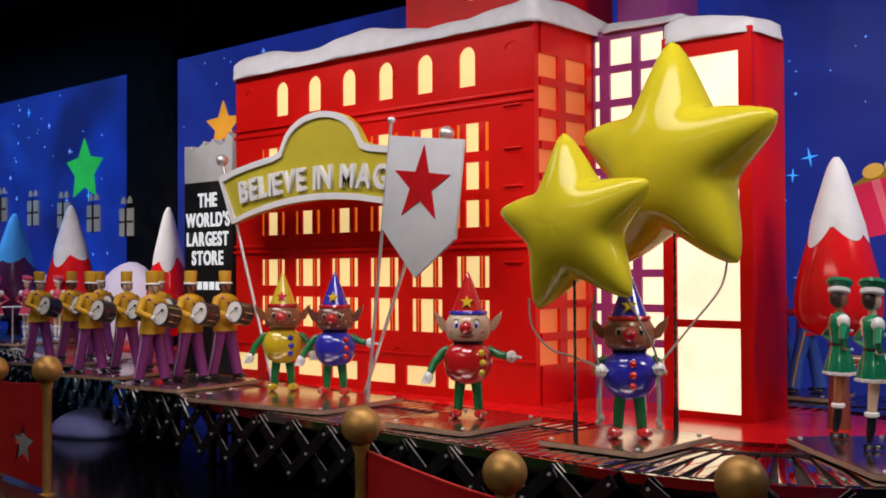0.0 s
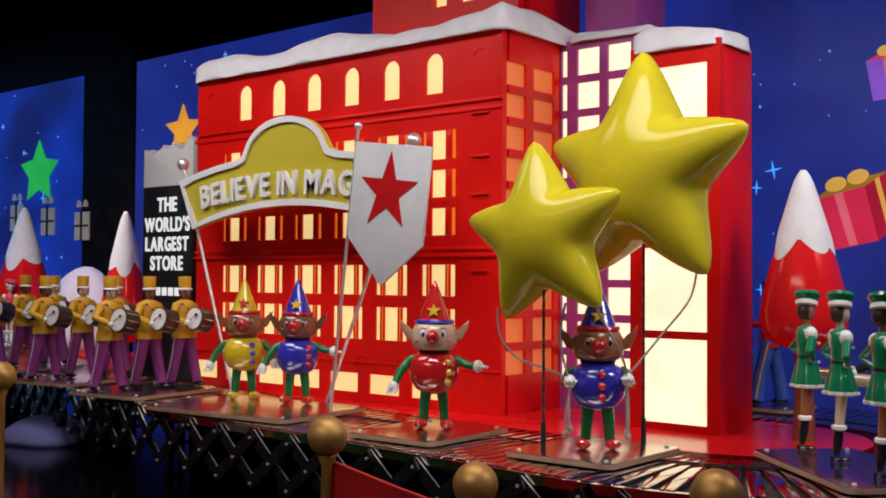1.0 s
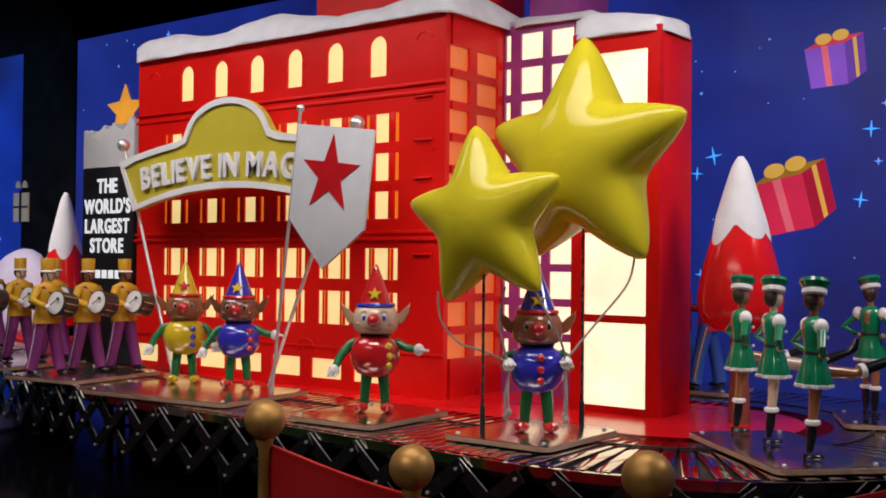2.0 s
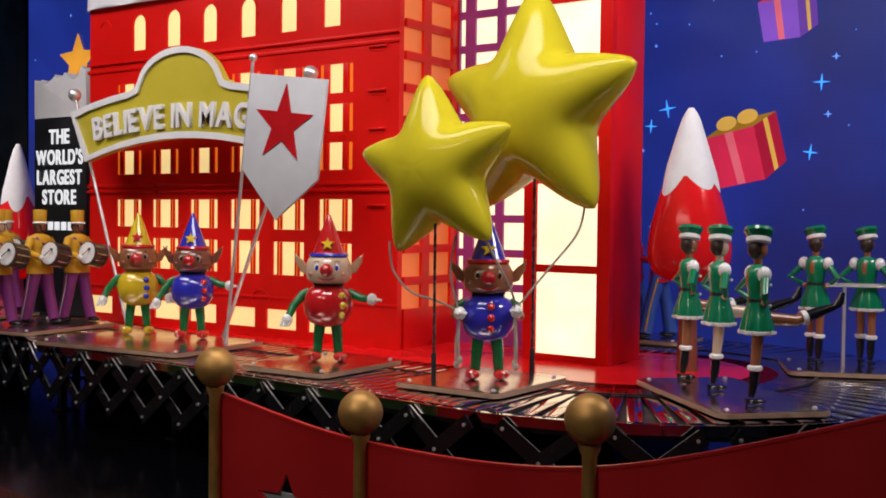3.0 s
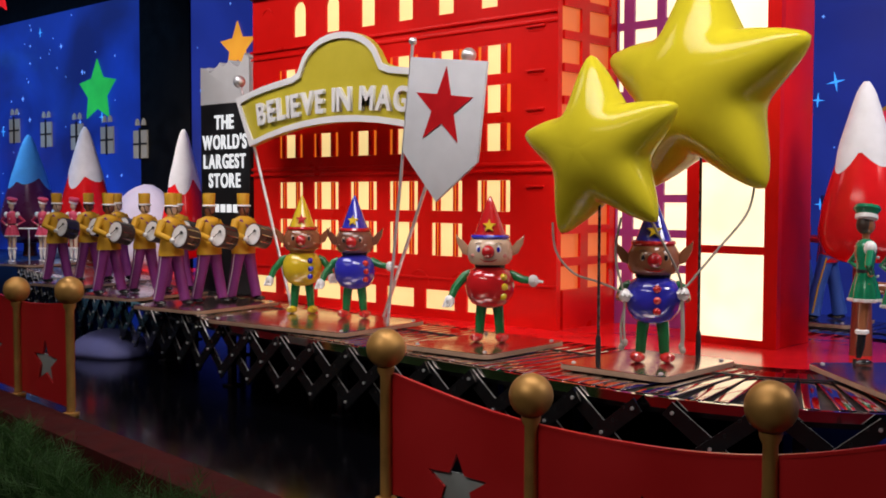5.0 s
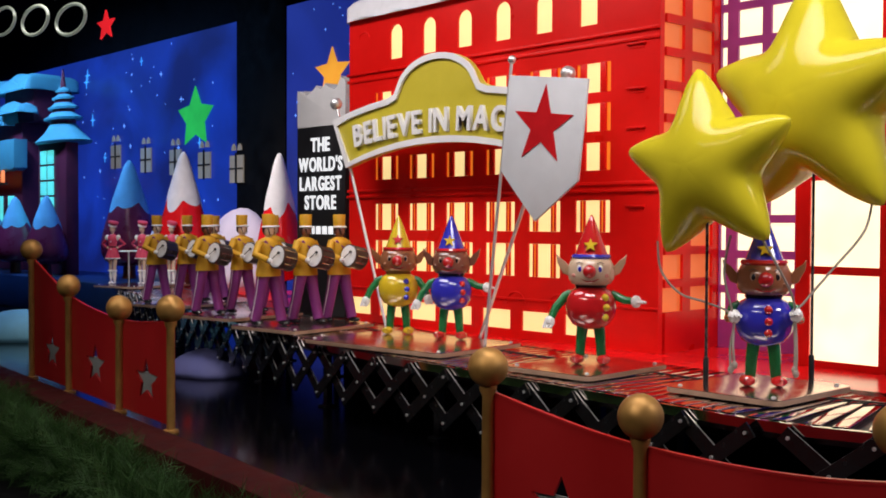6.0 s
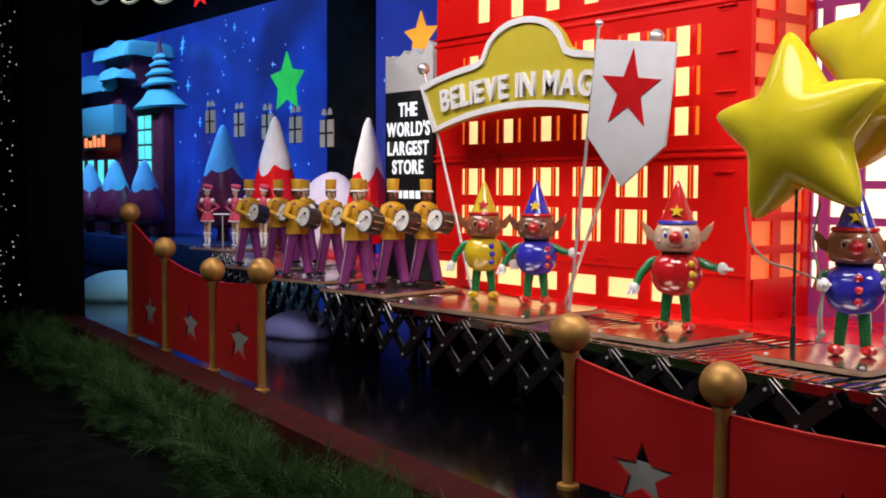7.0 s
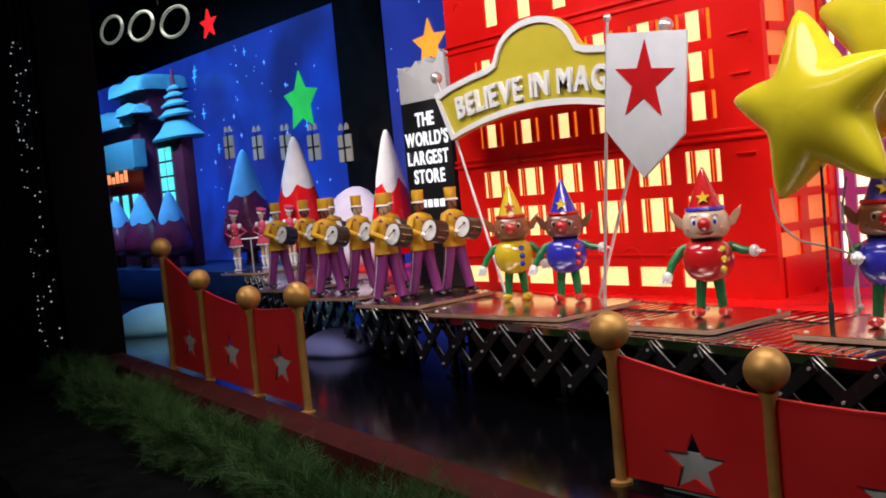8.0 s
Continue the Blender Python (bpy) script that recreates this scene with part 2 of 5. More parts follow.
# ---- the shop window: floor, back wall, pillar, ledge ----
DARK_STONE = paint("near_black_stone", (0.004, 0.004, 0.0045), 0.6, vary=0.3)
DARK_STONE.node_tree.nodes["Principled BSDF"].inputs["Specular IOR Level"].default_value = 0.08
FLOOR = -0.10                     # level of the black floor
STAGE = 0.20                      # level of the track and of the red floor
CX, CY = -1.55, 3.45              # centre of the track's round end

tagged(askew(part("floor", box(B(), (-17, 1.91, -0.16), (4.2, 8.0, FLOOR)), BLACK_GLOSS)), "black mirror-gloss floor under the raised parade track", "floor", kind="structure")


def screen_material(name, low, high, strength):
    m, nt, b = shader(name)
    tc = nt.nodes.new("ShaderNodeTexCoord")
    n1 = nt.nodes.new("ShaderNodeTexNoise")
    n1.inputs["Scale"].default_value, n1.inputs["Detail"].default_value = 1.1, 6
    n1.inputs["Distortion"].default_value = 0.5
    nt.links.new(tc.outputs["Object"], n1.inputs["Vector"])
    ramp = nt.nodes.new("ShaderNodeValToRGB")
    ramp.color_ramp.elements[0].position, ramp.color_ramp.elements[0].color = 0.35, (*low, 1)
    ramp.color_ramp.elements[1].position, ramp.color_ramp.elements[1].color = 0.68, (*high, 1)
    top = ramp.color_ramp.elements.new(0.82)
    top.color = (high[0] * 1.8, high[1] * 2.2, high[2] * 1.6, 1)
    nt.links.new(n1.outputs["Fac"], ramp.inputs["Fac"])
    b.inputs["Base Color"].default_value = (0.01, 0.01, 0.02, 1)
    b.inputs["Roughness"].default_value = 0.3
    nt.links.new(ramp.outputs["Color"], b.inputs["Emission Color"])
    b.inputs["Emission Strength"].default_value = strength
    return m


SCREEN = screen_material("night_sky_screen", (0.009, 0.016, 0.140), (0.015, 0.034, 0.33), 1.0)
SCREEN_L = screen_material("blue_sky_screen", (0.005, 0.013, 0.14), (0.007, 0.040, 0.45), 1.0)
YS = 4.62
tagged(part("backdrop", box(B(), (-6.845, YS, FLOOR), (3.4, YS + 0.06, 2.33)), SCREEN), "video wall glowing with a deep blue starry night sky", "screen", kind="structure")
tagged(part("backdrop", box(B(), (-15.6, YS, FLOOR), (-7.545, YS + 0.06, 2.31)), SCREEN_L), "video wall glowing with a bright blue sky", "screen", kind="structure")
tagged(part("pillar", box(B(), (-7.540, 4.605, FLOOR), (-6.850, 4.95, 3.2), 0.01), DARK_STONE), "black pillar between two video walls", "pillar", kind="structure")
tagged(part("wall_back", box(B(), (-16, 4.96, FLOOR), (3.5, 5.06, 3.2)), DARK_STONE), "black wall behind the video walls", "wall", kind="structure")
tagged(part("ceiling", box(B(), (-16, 1.2, 3.2), (3.5, 7.0, 3.3)), DARK_STONE), "black ceiling over the display", "ceiling", kind="structure")
tagged(part("wall_right", box(B(), (3.5, 1.2, FLOOR), (3.6, 7.0, 3.2)), DARK_STONE), "black side wall of the display", "wall", kind="structure")
tagged(part("wall_left", box(B(), (-16.1, 1.2, FLOOR), (-16.0, 7.0, 3.2)), DARK_STONE), "black far side wall of the display", "wall", kind="structure")
tagged(askew(part("ledge", box(B(), (-16, 1.745, -0.22), (3.5, 1.905, -0.086), 0.004), LEDGE)), "dark maroon ledge along the window front", "ledge", kind="structure")
tagged(askew(part("sill", box(B(), (-16, 0.9, -0.40), (3.5, 1.742, -0.26), 0.004), DARK_STONE)), "black stone sill below the garland", "sill", kind="structure")
tagged(part("pavement", box(B(), (-60, -60, -0.95), (60, 0.70, -0.85)), DARK_STONE), "dark night pavement outside the window", "pavement", kind="structure")

# red floor under the buildings with its round end
pts = [(-7.6, 4.4), (-7.6, 4.05), (-5.43, 3.62), (-4.2, 3.30), (-3.4, 3.14), (CX, CY - 0.5)]
pts += [(CX + 0.5 * math.cos(a), CY + 0.5 * math.sin(a)) for a in (radians(d) for d in range(-80, 91, 10))]
pts += [(CX - 0.2, CY + 0.5), (-2.6, 4.4)]
bm = B()
vs = [bm.verts.new((x, y, STAGE - 0.02)) for x, y in pts]
f = bm.faces.new(vs)
r = bmesh.ops.extrude_face_region(bm, geom=[f])
bmesh.ops.translate(bm, vec=(0, 0, 0.02), verts=[v for v in r["geom"] if isinstance(v, bmesh.types.BMVert)])
tagged(part("stage", bm, RED_FLOOR), "glossy red stage floor with a rounded end", "stage", kind="structure")
tagged(part("stage_base", box(B(), (-4.6, 3.45, FLOOR), (-1.6, 4.35, STAGE - 0.022)), BLACK), "black base carrying the red stage", "stage", kind="structure")

# ---- the red department store model ----
FX0, FX1, FY, FTOP = -4.355, -2.46, 3.30, 1.715
store = tagged(thing("model_store", (-3.4, 3.5, STAGE)), "glossy red model department store with lit windows and snowy roof", "model building")


def under(parent, ob):
    """Put ob, built in world places, under parent without moving it."""
    ob.parent = parent
    ob.matrix_parent_inverse = parent.matrix_world.inverted()
    return ob


def built(name, bm, material, parent, label="", angle=35):
    bpy.context.view_layer.update()
    return under(parent, part(name, bm, material, None, label, angle))


ARCH = [-3.993 + 0.2372 * k for k in range(6)]
COLS = [-4.063 + 0.2566 * k for k in range(6)]
ROWS = [(1.211, 1.328), (1.057, 1.168), (0.903, 1.013), (0.658, 0.784), (0.467, 0.606)]
BASE = [-4.27 + 0.239 * k for k in range(7)]
holes = [(x - 0.045, x + 0.045, 1.480, 1.645) for x in ARCH]
holes += [(x - 0.088, x + 0.088, a, b) for x in COLS for a, b in ROWS]
holes += [(x - 0.086, x + 0.086, 0.238, 0.320) for x in BASE]
bm = wall(B(), [FX0, FX1], [STAGE, FTOP], holes, FY, FY + 0.028)
for x in ARCH:                      # round heads of the top windows
    for s in (-1, 1):
        arc = [(x + s * 0.045 * math.cos(radians(d)), 1.60 + 0.045 * math.sin(radians(d))) for d in range(0, 91, 15)]
        prism(bm, [(x + s * 0.045, 1.6455)] + arc, FY, FY + 0.028)
built("wall", bm, RED, store)
built("back", box(B(), (FX0, FY + 0.10, STAGE), (FX1 - 0.1, 4.0, FTOP)), RED, store)

for z, d, h in ((1.425, 0.011, 0.012), (1.390, 0.007, 0.014), (0.815, 0.011, 0.012), (0.842, 0.007, 0.014), (0.365, 0.006, 0.010)):
    built("cornice", box(B(), (FX0 - 0.012, FY - d, z), (FX1 + 0.006, FY - 0.001, z + h), 0.002), RED, store)

for x in (-4.235, -2.565):            # small raised brows at both ends of the top row
    pts = [(x - 0.04 * math.cos(radians(q)), FY - 0.001, 1.60 + 0.035 * math.sin(radians(q))) for q in range(10, 171, 16)]
    built("brow_moulding", tube(B(), pts, 0.004, 6), RED, store)
for x in BASE[:-1]:                   # raised arcs between the low windows
    pts = [(x + 0.12 - 0.055 * math.cos(radians(q)), FY - 0.001, 0.345 + 0.055 * math.sin(radians(q))) for q in range(0, 181, 20)]
    built("arc_moulding", tube(B(), pts, 0.0035, 6), RED, store)
for z in (1.36, 1.19, 1.04, 0.74):    # small recessed slots on the plain end bay
    built("slot", box(B(), (-2.60, FY - 0.002, z), (-2.53, FY + 0.004, z + 0.014), 0.001), RED, store)
    built("slot_hood", box(B(), (-2.61, FY - 0.012, z + 0.016), (-2.52, FY - 0.0005, z + 0.024), 0.002), RED, store)

first = {}


def window(kind, x, z0, z1):
    """One lit window: pane set back, mullions in the opening."""
    w = new("window")
    w.empty_display_size = 0.02
    bpy.context.view_layer.update()
    under(store, w)
    w.matrix_world = Matrix.Translation((x, FY, z0))
    if kind not in first:
        h = z1 - z0
        half = {"arch": 0.045, "base": 0.086}.get(kind, 0.088)
        bars = []
        tall = kind in ("row3", "row4")
        if kind in ("arch", "base"):
            bars.append(part("pane", box(B(), (-half, 0.0105, 0.0), (half, 0.0165, h)), PANE))
        else:
            bars.append(part("pane", box(B(), (-0.043, 0.0085, 0.0), (0.043, 0.0145, h)), PANE))
            for s in (-1, 1):
                a, b = sorted((s * 0.0435, s * half))
                bars.append(part("side_pane", box(B(), (a, 0.0085, 0.0), (b, 0.0145, h)), PANE if tall else PANE_EDGE))
                if tall:           # twin bars; glowing strip between them imitates light on the reveal
                    for off in (-0.0085, 0.0085):
                        u = s * 0.050 + off
                        bars.append(part("mullion", box(B(), (u - 0.0032, -0.002, 0.0005), (u + 0.0032, 0.0083, h - 0.0005), 0.001), RED))
                    bars.append(part("acrylic_strip", box(B(), (s * 0.050 - 0.0050, 0.003, 0.001), (s * 0.050 + 0.0050, 0.0082, h - 0.001)), PANE_EDGE))
                else:
                    u = s * 0.051
                    bars.append(part("mullion", box(B(), (u - 0.0150, -0.002, 0.0005), (u + 0.0150, 0.0083, h - 0.0005), 0.0015), RED))
        first[kind] = bars
        for o in first[kind]:
            o.parent = w
    else:
        for o in first[kind]:
            again(o, w, Matrix.Identity(4))
    return w


for x in ARCH:
    window("arch", x, 1.480, 1.645)
for i, (a, b) in enumerate(ROWS):
    for x in COLS:
        window("row%d" % i, x, a, b)
for x in BASE:
    window("base", x, 0.238, 0.320)

# side wall of the store, facing along x, with amber and cream panes
PY = 3.70
ZS = [0.355 + 0.1258 * k for k in range(10)]
ZG = [0.31 + 0.1394 * k for k in range(10)]
sideholes = [(y0, y1, z, z + 0.093) for z in ZS for y0, y1 in ((3.345, 3.458), (3.510, 3.658))]
bm = wall(B(), [FY + 0.051, PY + 0.1], [STAGE, FTOP], sideholes, -0.012, 0.0)
bmesh.ops.transform(bm, matrix=Matrix.Translation((FX1, 0, 0)) @ Matrix(((0, 1, 0, 0), (1, 0, 0, 0), (0, 0, 1, 0), (0, 0, 0, 1))), verts=bm.verts)
built("side_wall", bm, RED, store)
p0 = {}
for y0, y1, z, z1 in sideholes:
    wd = round(y1 - y0, 3)
    if wd not in p0:
        p0[wd] = part("side_window", box(B(), (-0.003, -wd / 2 - 0.003, -0.0495), (0.003, wd / 2 + 0.003, 0.0495)), PANE_DIM)
        o = p0[wd]
    else:
        o = new("side_window", p0[wd].data)
    under(store, o)
    o.matrix_world = Matrix.Translation((FX1 - 0.0155, (y0 + y1) / 2, (z + z1) / 2))
built("roof_snow", snow_cap(B(), FX0, FY, FX1, 4.0, FTOP, 0.10, 3.1), SNOW, store, "white snow heaped on the roof", 180)

# upper storey set back on the roof
bm = wall(B(), [-3.46, -2.62], [1.72, 2.35], [(-3.10 + 0.153 * k, -3.01 + 0.153 * k, 1.94, 2.09) for k in range(3)], 3.62, 3.66)
box(bm, (-3.46, 3.70, 1.72), (-2.62, 4.1, 2.35))
built("upper_storey", bm, RED, store)
for k in range(3):
    built("window", box(B(), (-3.104 + 0.153 * k, 3.664, 1.936), (-3.006 + 0.153 * k, 3.672, 2.094)), PANE, store)

# ---- the purple model building ----
purple = tagged(thing("model_house", (-2.2, 3.9, STAGE)), "purple model building with a grid of lit cream windows", "model building")
PX1 = -2.043
pholes = [(x0, x1, z, z + 0.108) for z in ZG for x0, x1 in ((-2.452, -2.426), (-2.377, -2.272), (-2.233, -2.127))]
built("wall", wall(B(), [FX1 + 0.002, PX1], [STAGE, 1.71], pholes, PY, PY + 0.012), PURPLE, purple)
built("back", box(B(), (FX1 + 0.002, PY + 0.03, STAGE), (PX1, 4.1, 1.71)), PURPLE, purple)
pm = {}
for x0, x1, z, z1 in pholes:
    wd = round(x1 - x0, 3)
    if wd not in pm:
        pm[wd] = part("window", box(B(), (-wd / 2 - 0.004, 0.014, -0.004), (wd / 2 + 0.004, 0.020, 0.112)), PANE_HOT)
        o = pm[wd]
    else:
        o = new("window", pm[wd].data)
    under(purple, o)
    o.matrix_world = Matrix.Translation(((x0 + x1) / 2, PY, z))
built("roof_snow", snow_cap(B(), FX1 + 0.05, PY, PX1, 4.1, 1.71, 0.035, 8.2, 0.02, 0.02), SNOW, purple, "white snow on the roof", 180)

built("upper_storey", box(B(), (FX1 + 0.02, 3.86, 1.72), (-2.20, 4.12, 2.45), 0.004), PURPLE, purple)

# ---- the red tower ----
TX0, TX1, TY0, TY1, TTOP = -1.962, -1.612, 3.41, 3.67, 1.565
tower = tagged(thing("model_tower", (-1.8, 3.55, STAGE)), "tall red model tower with large glowing panes and snow", "model building")
tholes = [(-1.908, -1.662, 1.184, 1.487), (-1.908, -1.662, 0.549, 0.842), (-1.908, -1.662, 0.225, 0.521)]
tholes += [(a, b, c, d) for a, b in ((-1.908, -1.797), (-1.773, -1.662)) for c, d in ((1.030, 1.166), (0.864, 1.006))]
built("wall", wall(B(), [TX0, TX1], [STAGE, TTOP], tholes, TY0, TY0 + 0.008), RED, tower)
built("back", box(B(), (TX0, TY0 + 0.03, STAGE), (TX1, TY1, TTOP), 0.003), RED, tower)
for u0, u1 in ((TX1 - 0.02, TX1), (TX0, TX0 + 0.02)):
    built("cheek", box(B(), (u0, TY0 + 0.0082, STAGE), (u1, TY0 + 0.0298, TTOP)), RED, tower)
for a, b, c, d in tholes:
    built("window", box(B(), (a - 0.005, TY0 + 0.0095, c - 0.005), (b + 0.005, TY0 + 0.016, d + 0.005)), PANE_HOT, tower)
built("roof_snow", snow_cap(B(), TX0, TY0, TX1, TY1, TTOP, 0.075, 5.7, 0.014, 0.03), SNOW, tower, "rounded cap of white snow", 180)

STAGE_BLUE = paint("dark_blue_stage", (0.012, 0.03, 0.09), 0.35, vary=0.2)
tagged(part("stage_left", box(B(), (-15.4, 3.72, FLOOR), (-7.75, 4.58, STAGE), 0.01), STAGE_BLUE), "dark blue stage of the neighbouring display", "stage", kind="structure")

# ---- the parade track ----
def arc_path():
    """Centre line of the track from far left to the round end, and back behind it."""
    ctrl = [(-7.5, 3.90), (-6.6, 3.66), (-5.43, 3.34), (-4.2, 3.03), (-3.4, 2.87), (-2.5, 2.80), (CX, CY - 0.72)]
    out = []
    for i in range(len(ctrl) - 1):
        p0, p1, p2, p3 = (Vector((*ctrl[min(max(k, 0), len(ctrl) - 1)], 0)) for k in (i - 1, i, i + 1, i + 2))
        for s in range(24):
            t = s / 24
            out.append(0.5 * (2 * p1 + (p2 - p0) * t + (2 * p0 - 5 * p1 + 4 * p2 - p3) * t * t + (3 * p1 - p0 - 3 * p2 + p3) * t ** 3))
    out += [Vector((CX + 0.72 * math.cos(radians(d)), CY + 0.72 * math.sin(radians(d)), 0)) for d in range(-90, 91, 3)]
    out += [Vector((CX - 0.1 * k, CY + 0.72, 0)) for k in range(1, 6)]
    return out


LINE = arc_path()
LEN = [0.0]
for a, b in zip(LINE, LINE[1:]):
    LEN.append(LEN[-1] + (b - a).length)


def along(s):
    """Place and heading at s metres along the track."""
    for i in range(len(LINE) - 1):
        if LEN[i + 1] >= s or i == len(LINE) - 2:
            t = (s - LEN[i]) / (LEN[i + 1] - LEN[i])
            d = (LINE[i + 1] - LINE[i]).normalized()
            return LINE[i].lerp(LINE[i + 1], t), d


HALF = 0.31
track = tagged(thing("parade_track", (0, 0, 0)), "raised steel slat conveyor track on black scissor lattice", "conveyor track")


def rail(name, offset, z0, z1, w, material, label=""):
    rows = []
    for i, q in enumerate(LINE):
        d = (LINE[min(i + 1, len(LINE) - 1)] - LINE[max(i - 1, 0)]).normalized()
        n = Vector((d.y, -d.x, 0))
        a, b = q + n * (offset - w / 2), q + n * (offset + w / 2)
        rows.append([(a.x, a.y, z0), (b.x, b.y, z0), (b.x, b.y, z1), (a.x, a.y, z1)])
    return part(name, rings(B(), rows), material, track, label)


rail("front_rail", HALF + 0.010, 0.170, 0.197, 0.018, STEEL, "brushed steel front edge rail")
rail("back_rail", -HALF - 0.010, 0.170, 0.197, 0.018, STEEL)
rail("belt", 0.0, 0.150, 0.184, 2 * HALF - 0.02, BLACK, "black belt under the slats")
rail("cable", -0.10, 0.2005, 0.205, 0.010, BLACK, "black cable along the track")
slat = None
s = 0.02
while s < LEN[-1] - 0.02:
    q, d = along(s)
    m = Matrix.Translation((q.x, q.y, 0.193)) @ Matrix.Rotation(math.atan2(d.y, d.x), 4, "Z")
    if slat is None:
        slat = part("slat", box(B(), (-0.0205, -HALF, -0.007), (0.0205, HALF, 0.007), 0.002), STEEL, track)
        slat.matrix_local = m
    else:
        again(slat, track, m)
    s += 0.052
bar = None
for side in (1, -1):
    s = 0.3 if side == 1 else 3.2
    k = 0
    while s < LEN[-1] - (1.2 if side == 1 else 3.4):
        q, d = along(s)
        n = Vector((d.y, -d.x, 0)) * side
        for lean in (1, -1):
            o = q + n * (HALF + 0.034 - 0.006 * lean)
            m = Matrix.Translation((o.x, o.y, 0.084)) @ Matrix.Rotation(math.atan2(d.y, d.x) + (0 if side == 1 else math.pi), 4, "Z") @ Matrix.Rotation(radians(38 * lean), 4, "Y")
            if bar is None:
                bm = box(B(), (-0.148, -0.003, -0.0215), (0.148, 0.003, 0.0215))
                bm.normal_update()
                plain = len(bm.faces)
                for u in (-0.130, 0.0, 0.130):
                    tube(bm, [(u, -0.008, 0), (u, -0.004, 0)], 0.0050, 8)
                bm.faces.index_update()
                # rivets chrome; upward edge faces get the painted highlight
                for fc in bm.faces:
                    fc.material_index = 1 if fc.index >= plain else (2 if fc.normal.z > 0.9 else 0)
                bar = part("lattice_bar", bm, LATTICE, track)
                bar.data.materials.append(CHROME)
                bar.data.materials.append(EDGE_LIGHT)
                bar.matrix_local = m
            else:
                again(bar, track, m)
        s += 0.205
leg = None
for s in (0.6, 1.5, 2.4, 3.1, 3.9, 4.7, 5.5, 6.4, 7.2):
    for off in (-0.2, 0.2):
        q, d = along(s)
        o = q + Vector((d.y, -d.x, 0)) * off
        m = Matrix.Translation((o.x, o.y, 0))
        if leg is None:
            bm = box(B(), (-0.014, -0.014, FLOOR + 0.008), (0.014, 0.014, 0.15))
            box(bm, (-0.03, -0.03, FLOOR), (0.03, 0.03, FLOOR + 0.008), 0.002)
            leg = part("leg", bm, BLACK, track)
            leg.matrix_local = m
        else:
            again(leg, track, m)

PLATE_TOP = 0.222


def base_plate(x, y, wx, wy, turn, label="brushed steel base plate on the parade track"):
    e = tagged(thing("base_plate", (x, y, 0.2025), turn), label, "plate", "base plates of the parade")
    r = 0.03
    out = []
    for cx, cy, a0 in ((wx / 2 - r, wy / 2 - r, 0), (-wx / 2 + r, wy / 2 - r, 90), (-wx / 2 + r, -wy / 2 + r, 180), (wx / 2 - r, -wy / 2 + r, 270)):
        out += [(cx + r * math.cos(radians(a0 + d)), cy + r * math.sin(radians(a0 + d))) for d in (0, 30, 60, 90)]
    bm = B()
    rings(bm, [[(u, v, 0.003) for u, v in out], [(u, v, 0.0189) for u, v in out], [(u * 0.985, v * 0.985, 0.0195) for u, v in out]])
    part("plate", bm, PLATE, e)
    rim = [(u * 1.004, v * 1.004) for u, v in out]
    ob = [[(u, v, z) for u, v in ring] for ring, z in ((rim, 0.0035), (rim, 0.0165), (out, 0.0171), (out, 0.0031))]
    bm = B()
    rows = [[bm.verts.new(q) for q in r0] for r0 in ob]
    for r0, r1 in zip(rows, rows[1:] + rows[:1]):
        for k in range(len(r0)):
            bm.faces.new((r0[k], r0[(k + 1) % len(r0)], r1[(k + 1) % len(r0)], r1[k]))
    part("edge_band", bm, BRONZE, e, "tan bronze edge band")
    bolt = None
    for u in (-1, 1):
        for v in (-1, 1):
            m = Matrix.Translation((u * (wx / 2 - 0.035), v * (wy / 2 - 0.035), 0.0195))
            if bolt is None:
                bolt = part("bolt", lathe(B(), [(0.007, 0), (0.007, 0.003), (0.004, 0.0055)], seg=10), CHROME, e)
                bolt.matrix_local = m
            else:
                again(bolt, e, m)
    part("foot", box(B(), (-wx / 2 + 0.08, -wy / 2 + 0.08, -0.0025), (wx / 2 - 0.08, wy / 2 - 0.08, 0.003)), DARK_METAL, e)
    return e


base_plate(-3.275, 2.78, 0.74, 0.50, 6)
base_plate(-2.345, 2.745, 0.36, 0.44, 2)
base_plate(-1.715, 2.765, 0.37, 0.42, 0)

# ---- toy figures: each one mesh, painted piece by piece ----
GREEN = paint("green_gloss", (0.012, 0.16, 0.045), 0.25, coat=0.5)
BLUE = paint("blue_gloss", (0.03, 0.03, 0.42), 0.16, coat=0.8)
TOYRED = paint("red_gloss", (0.52, 0.012, 0.015), 0.15, coat=0.8)
TOYYELLOW = paint("toy_yellow_gloss", (0.66, 0.46, 0.02), 0.2, coat=0.7)
SKIN_B = paint("brown_face_paint", (0.30, 0.11, 0.05), 0.22, coat=0.5)
SKIN_D = paint("dark_face_paint", (0.19, 0.07, 0.045), 0.22, coat=0.5)
SKIN_P = paint("pale_face_paint", (0.62, 0.45, 0.32), 0.25, coat=0.5)
SKIN_E = paint("pale_ear_paint", (0.50, 0.30, 0.19), 0.3, coat=0.4)
ROSY = paint("rosy_cheek_paint", (0.60, 0.22, 0.18), 0.3, coat=0.4)
GLOVE = paint("white_gloss", (0.78, 0.77, 0.76), 0.3, coat=0.3)
COAT_Y = paint("mustard_cloth", (0.62, 0.33, 0.012), 0.55, vary=0.10)
TROUSER = paint("purple_cloth", (0.22, 0.03, 0.20), 0.5, vary=0.10)
HAIR = paint("dark_brown_hair", (0.035, 0.018, 0.012), 0.4)
SHOE = paint("black_gloss", (0.01, 0.01, 0.012), 0.2, coat=0.5)
PINK = paint("pink_cloth", (0.62, 0.06, 0.12), 0.45)
BOOTBROWN = paint("brown_leather", (0.08, 0.03, 0.02), 0.35)
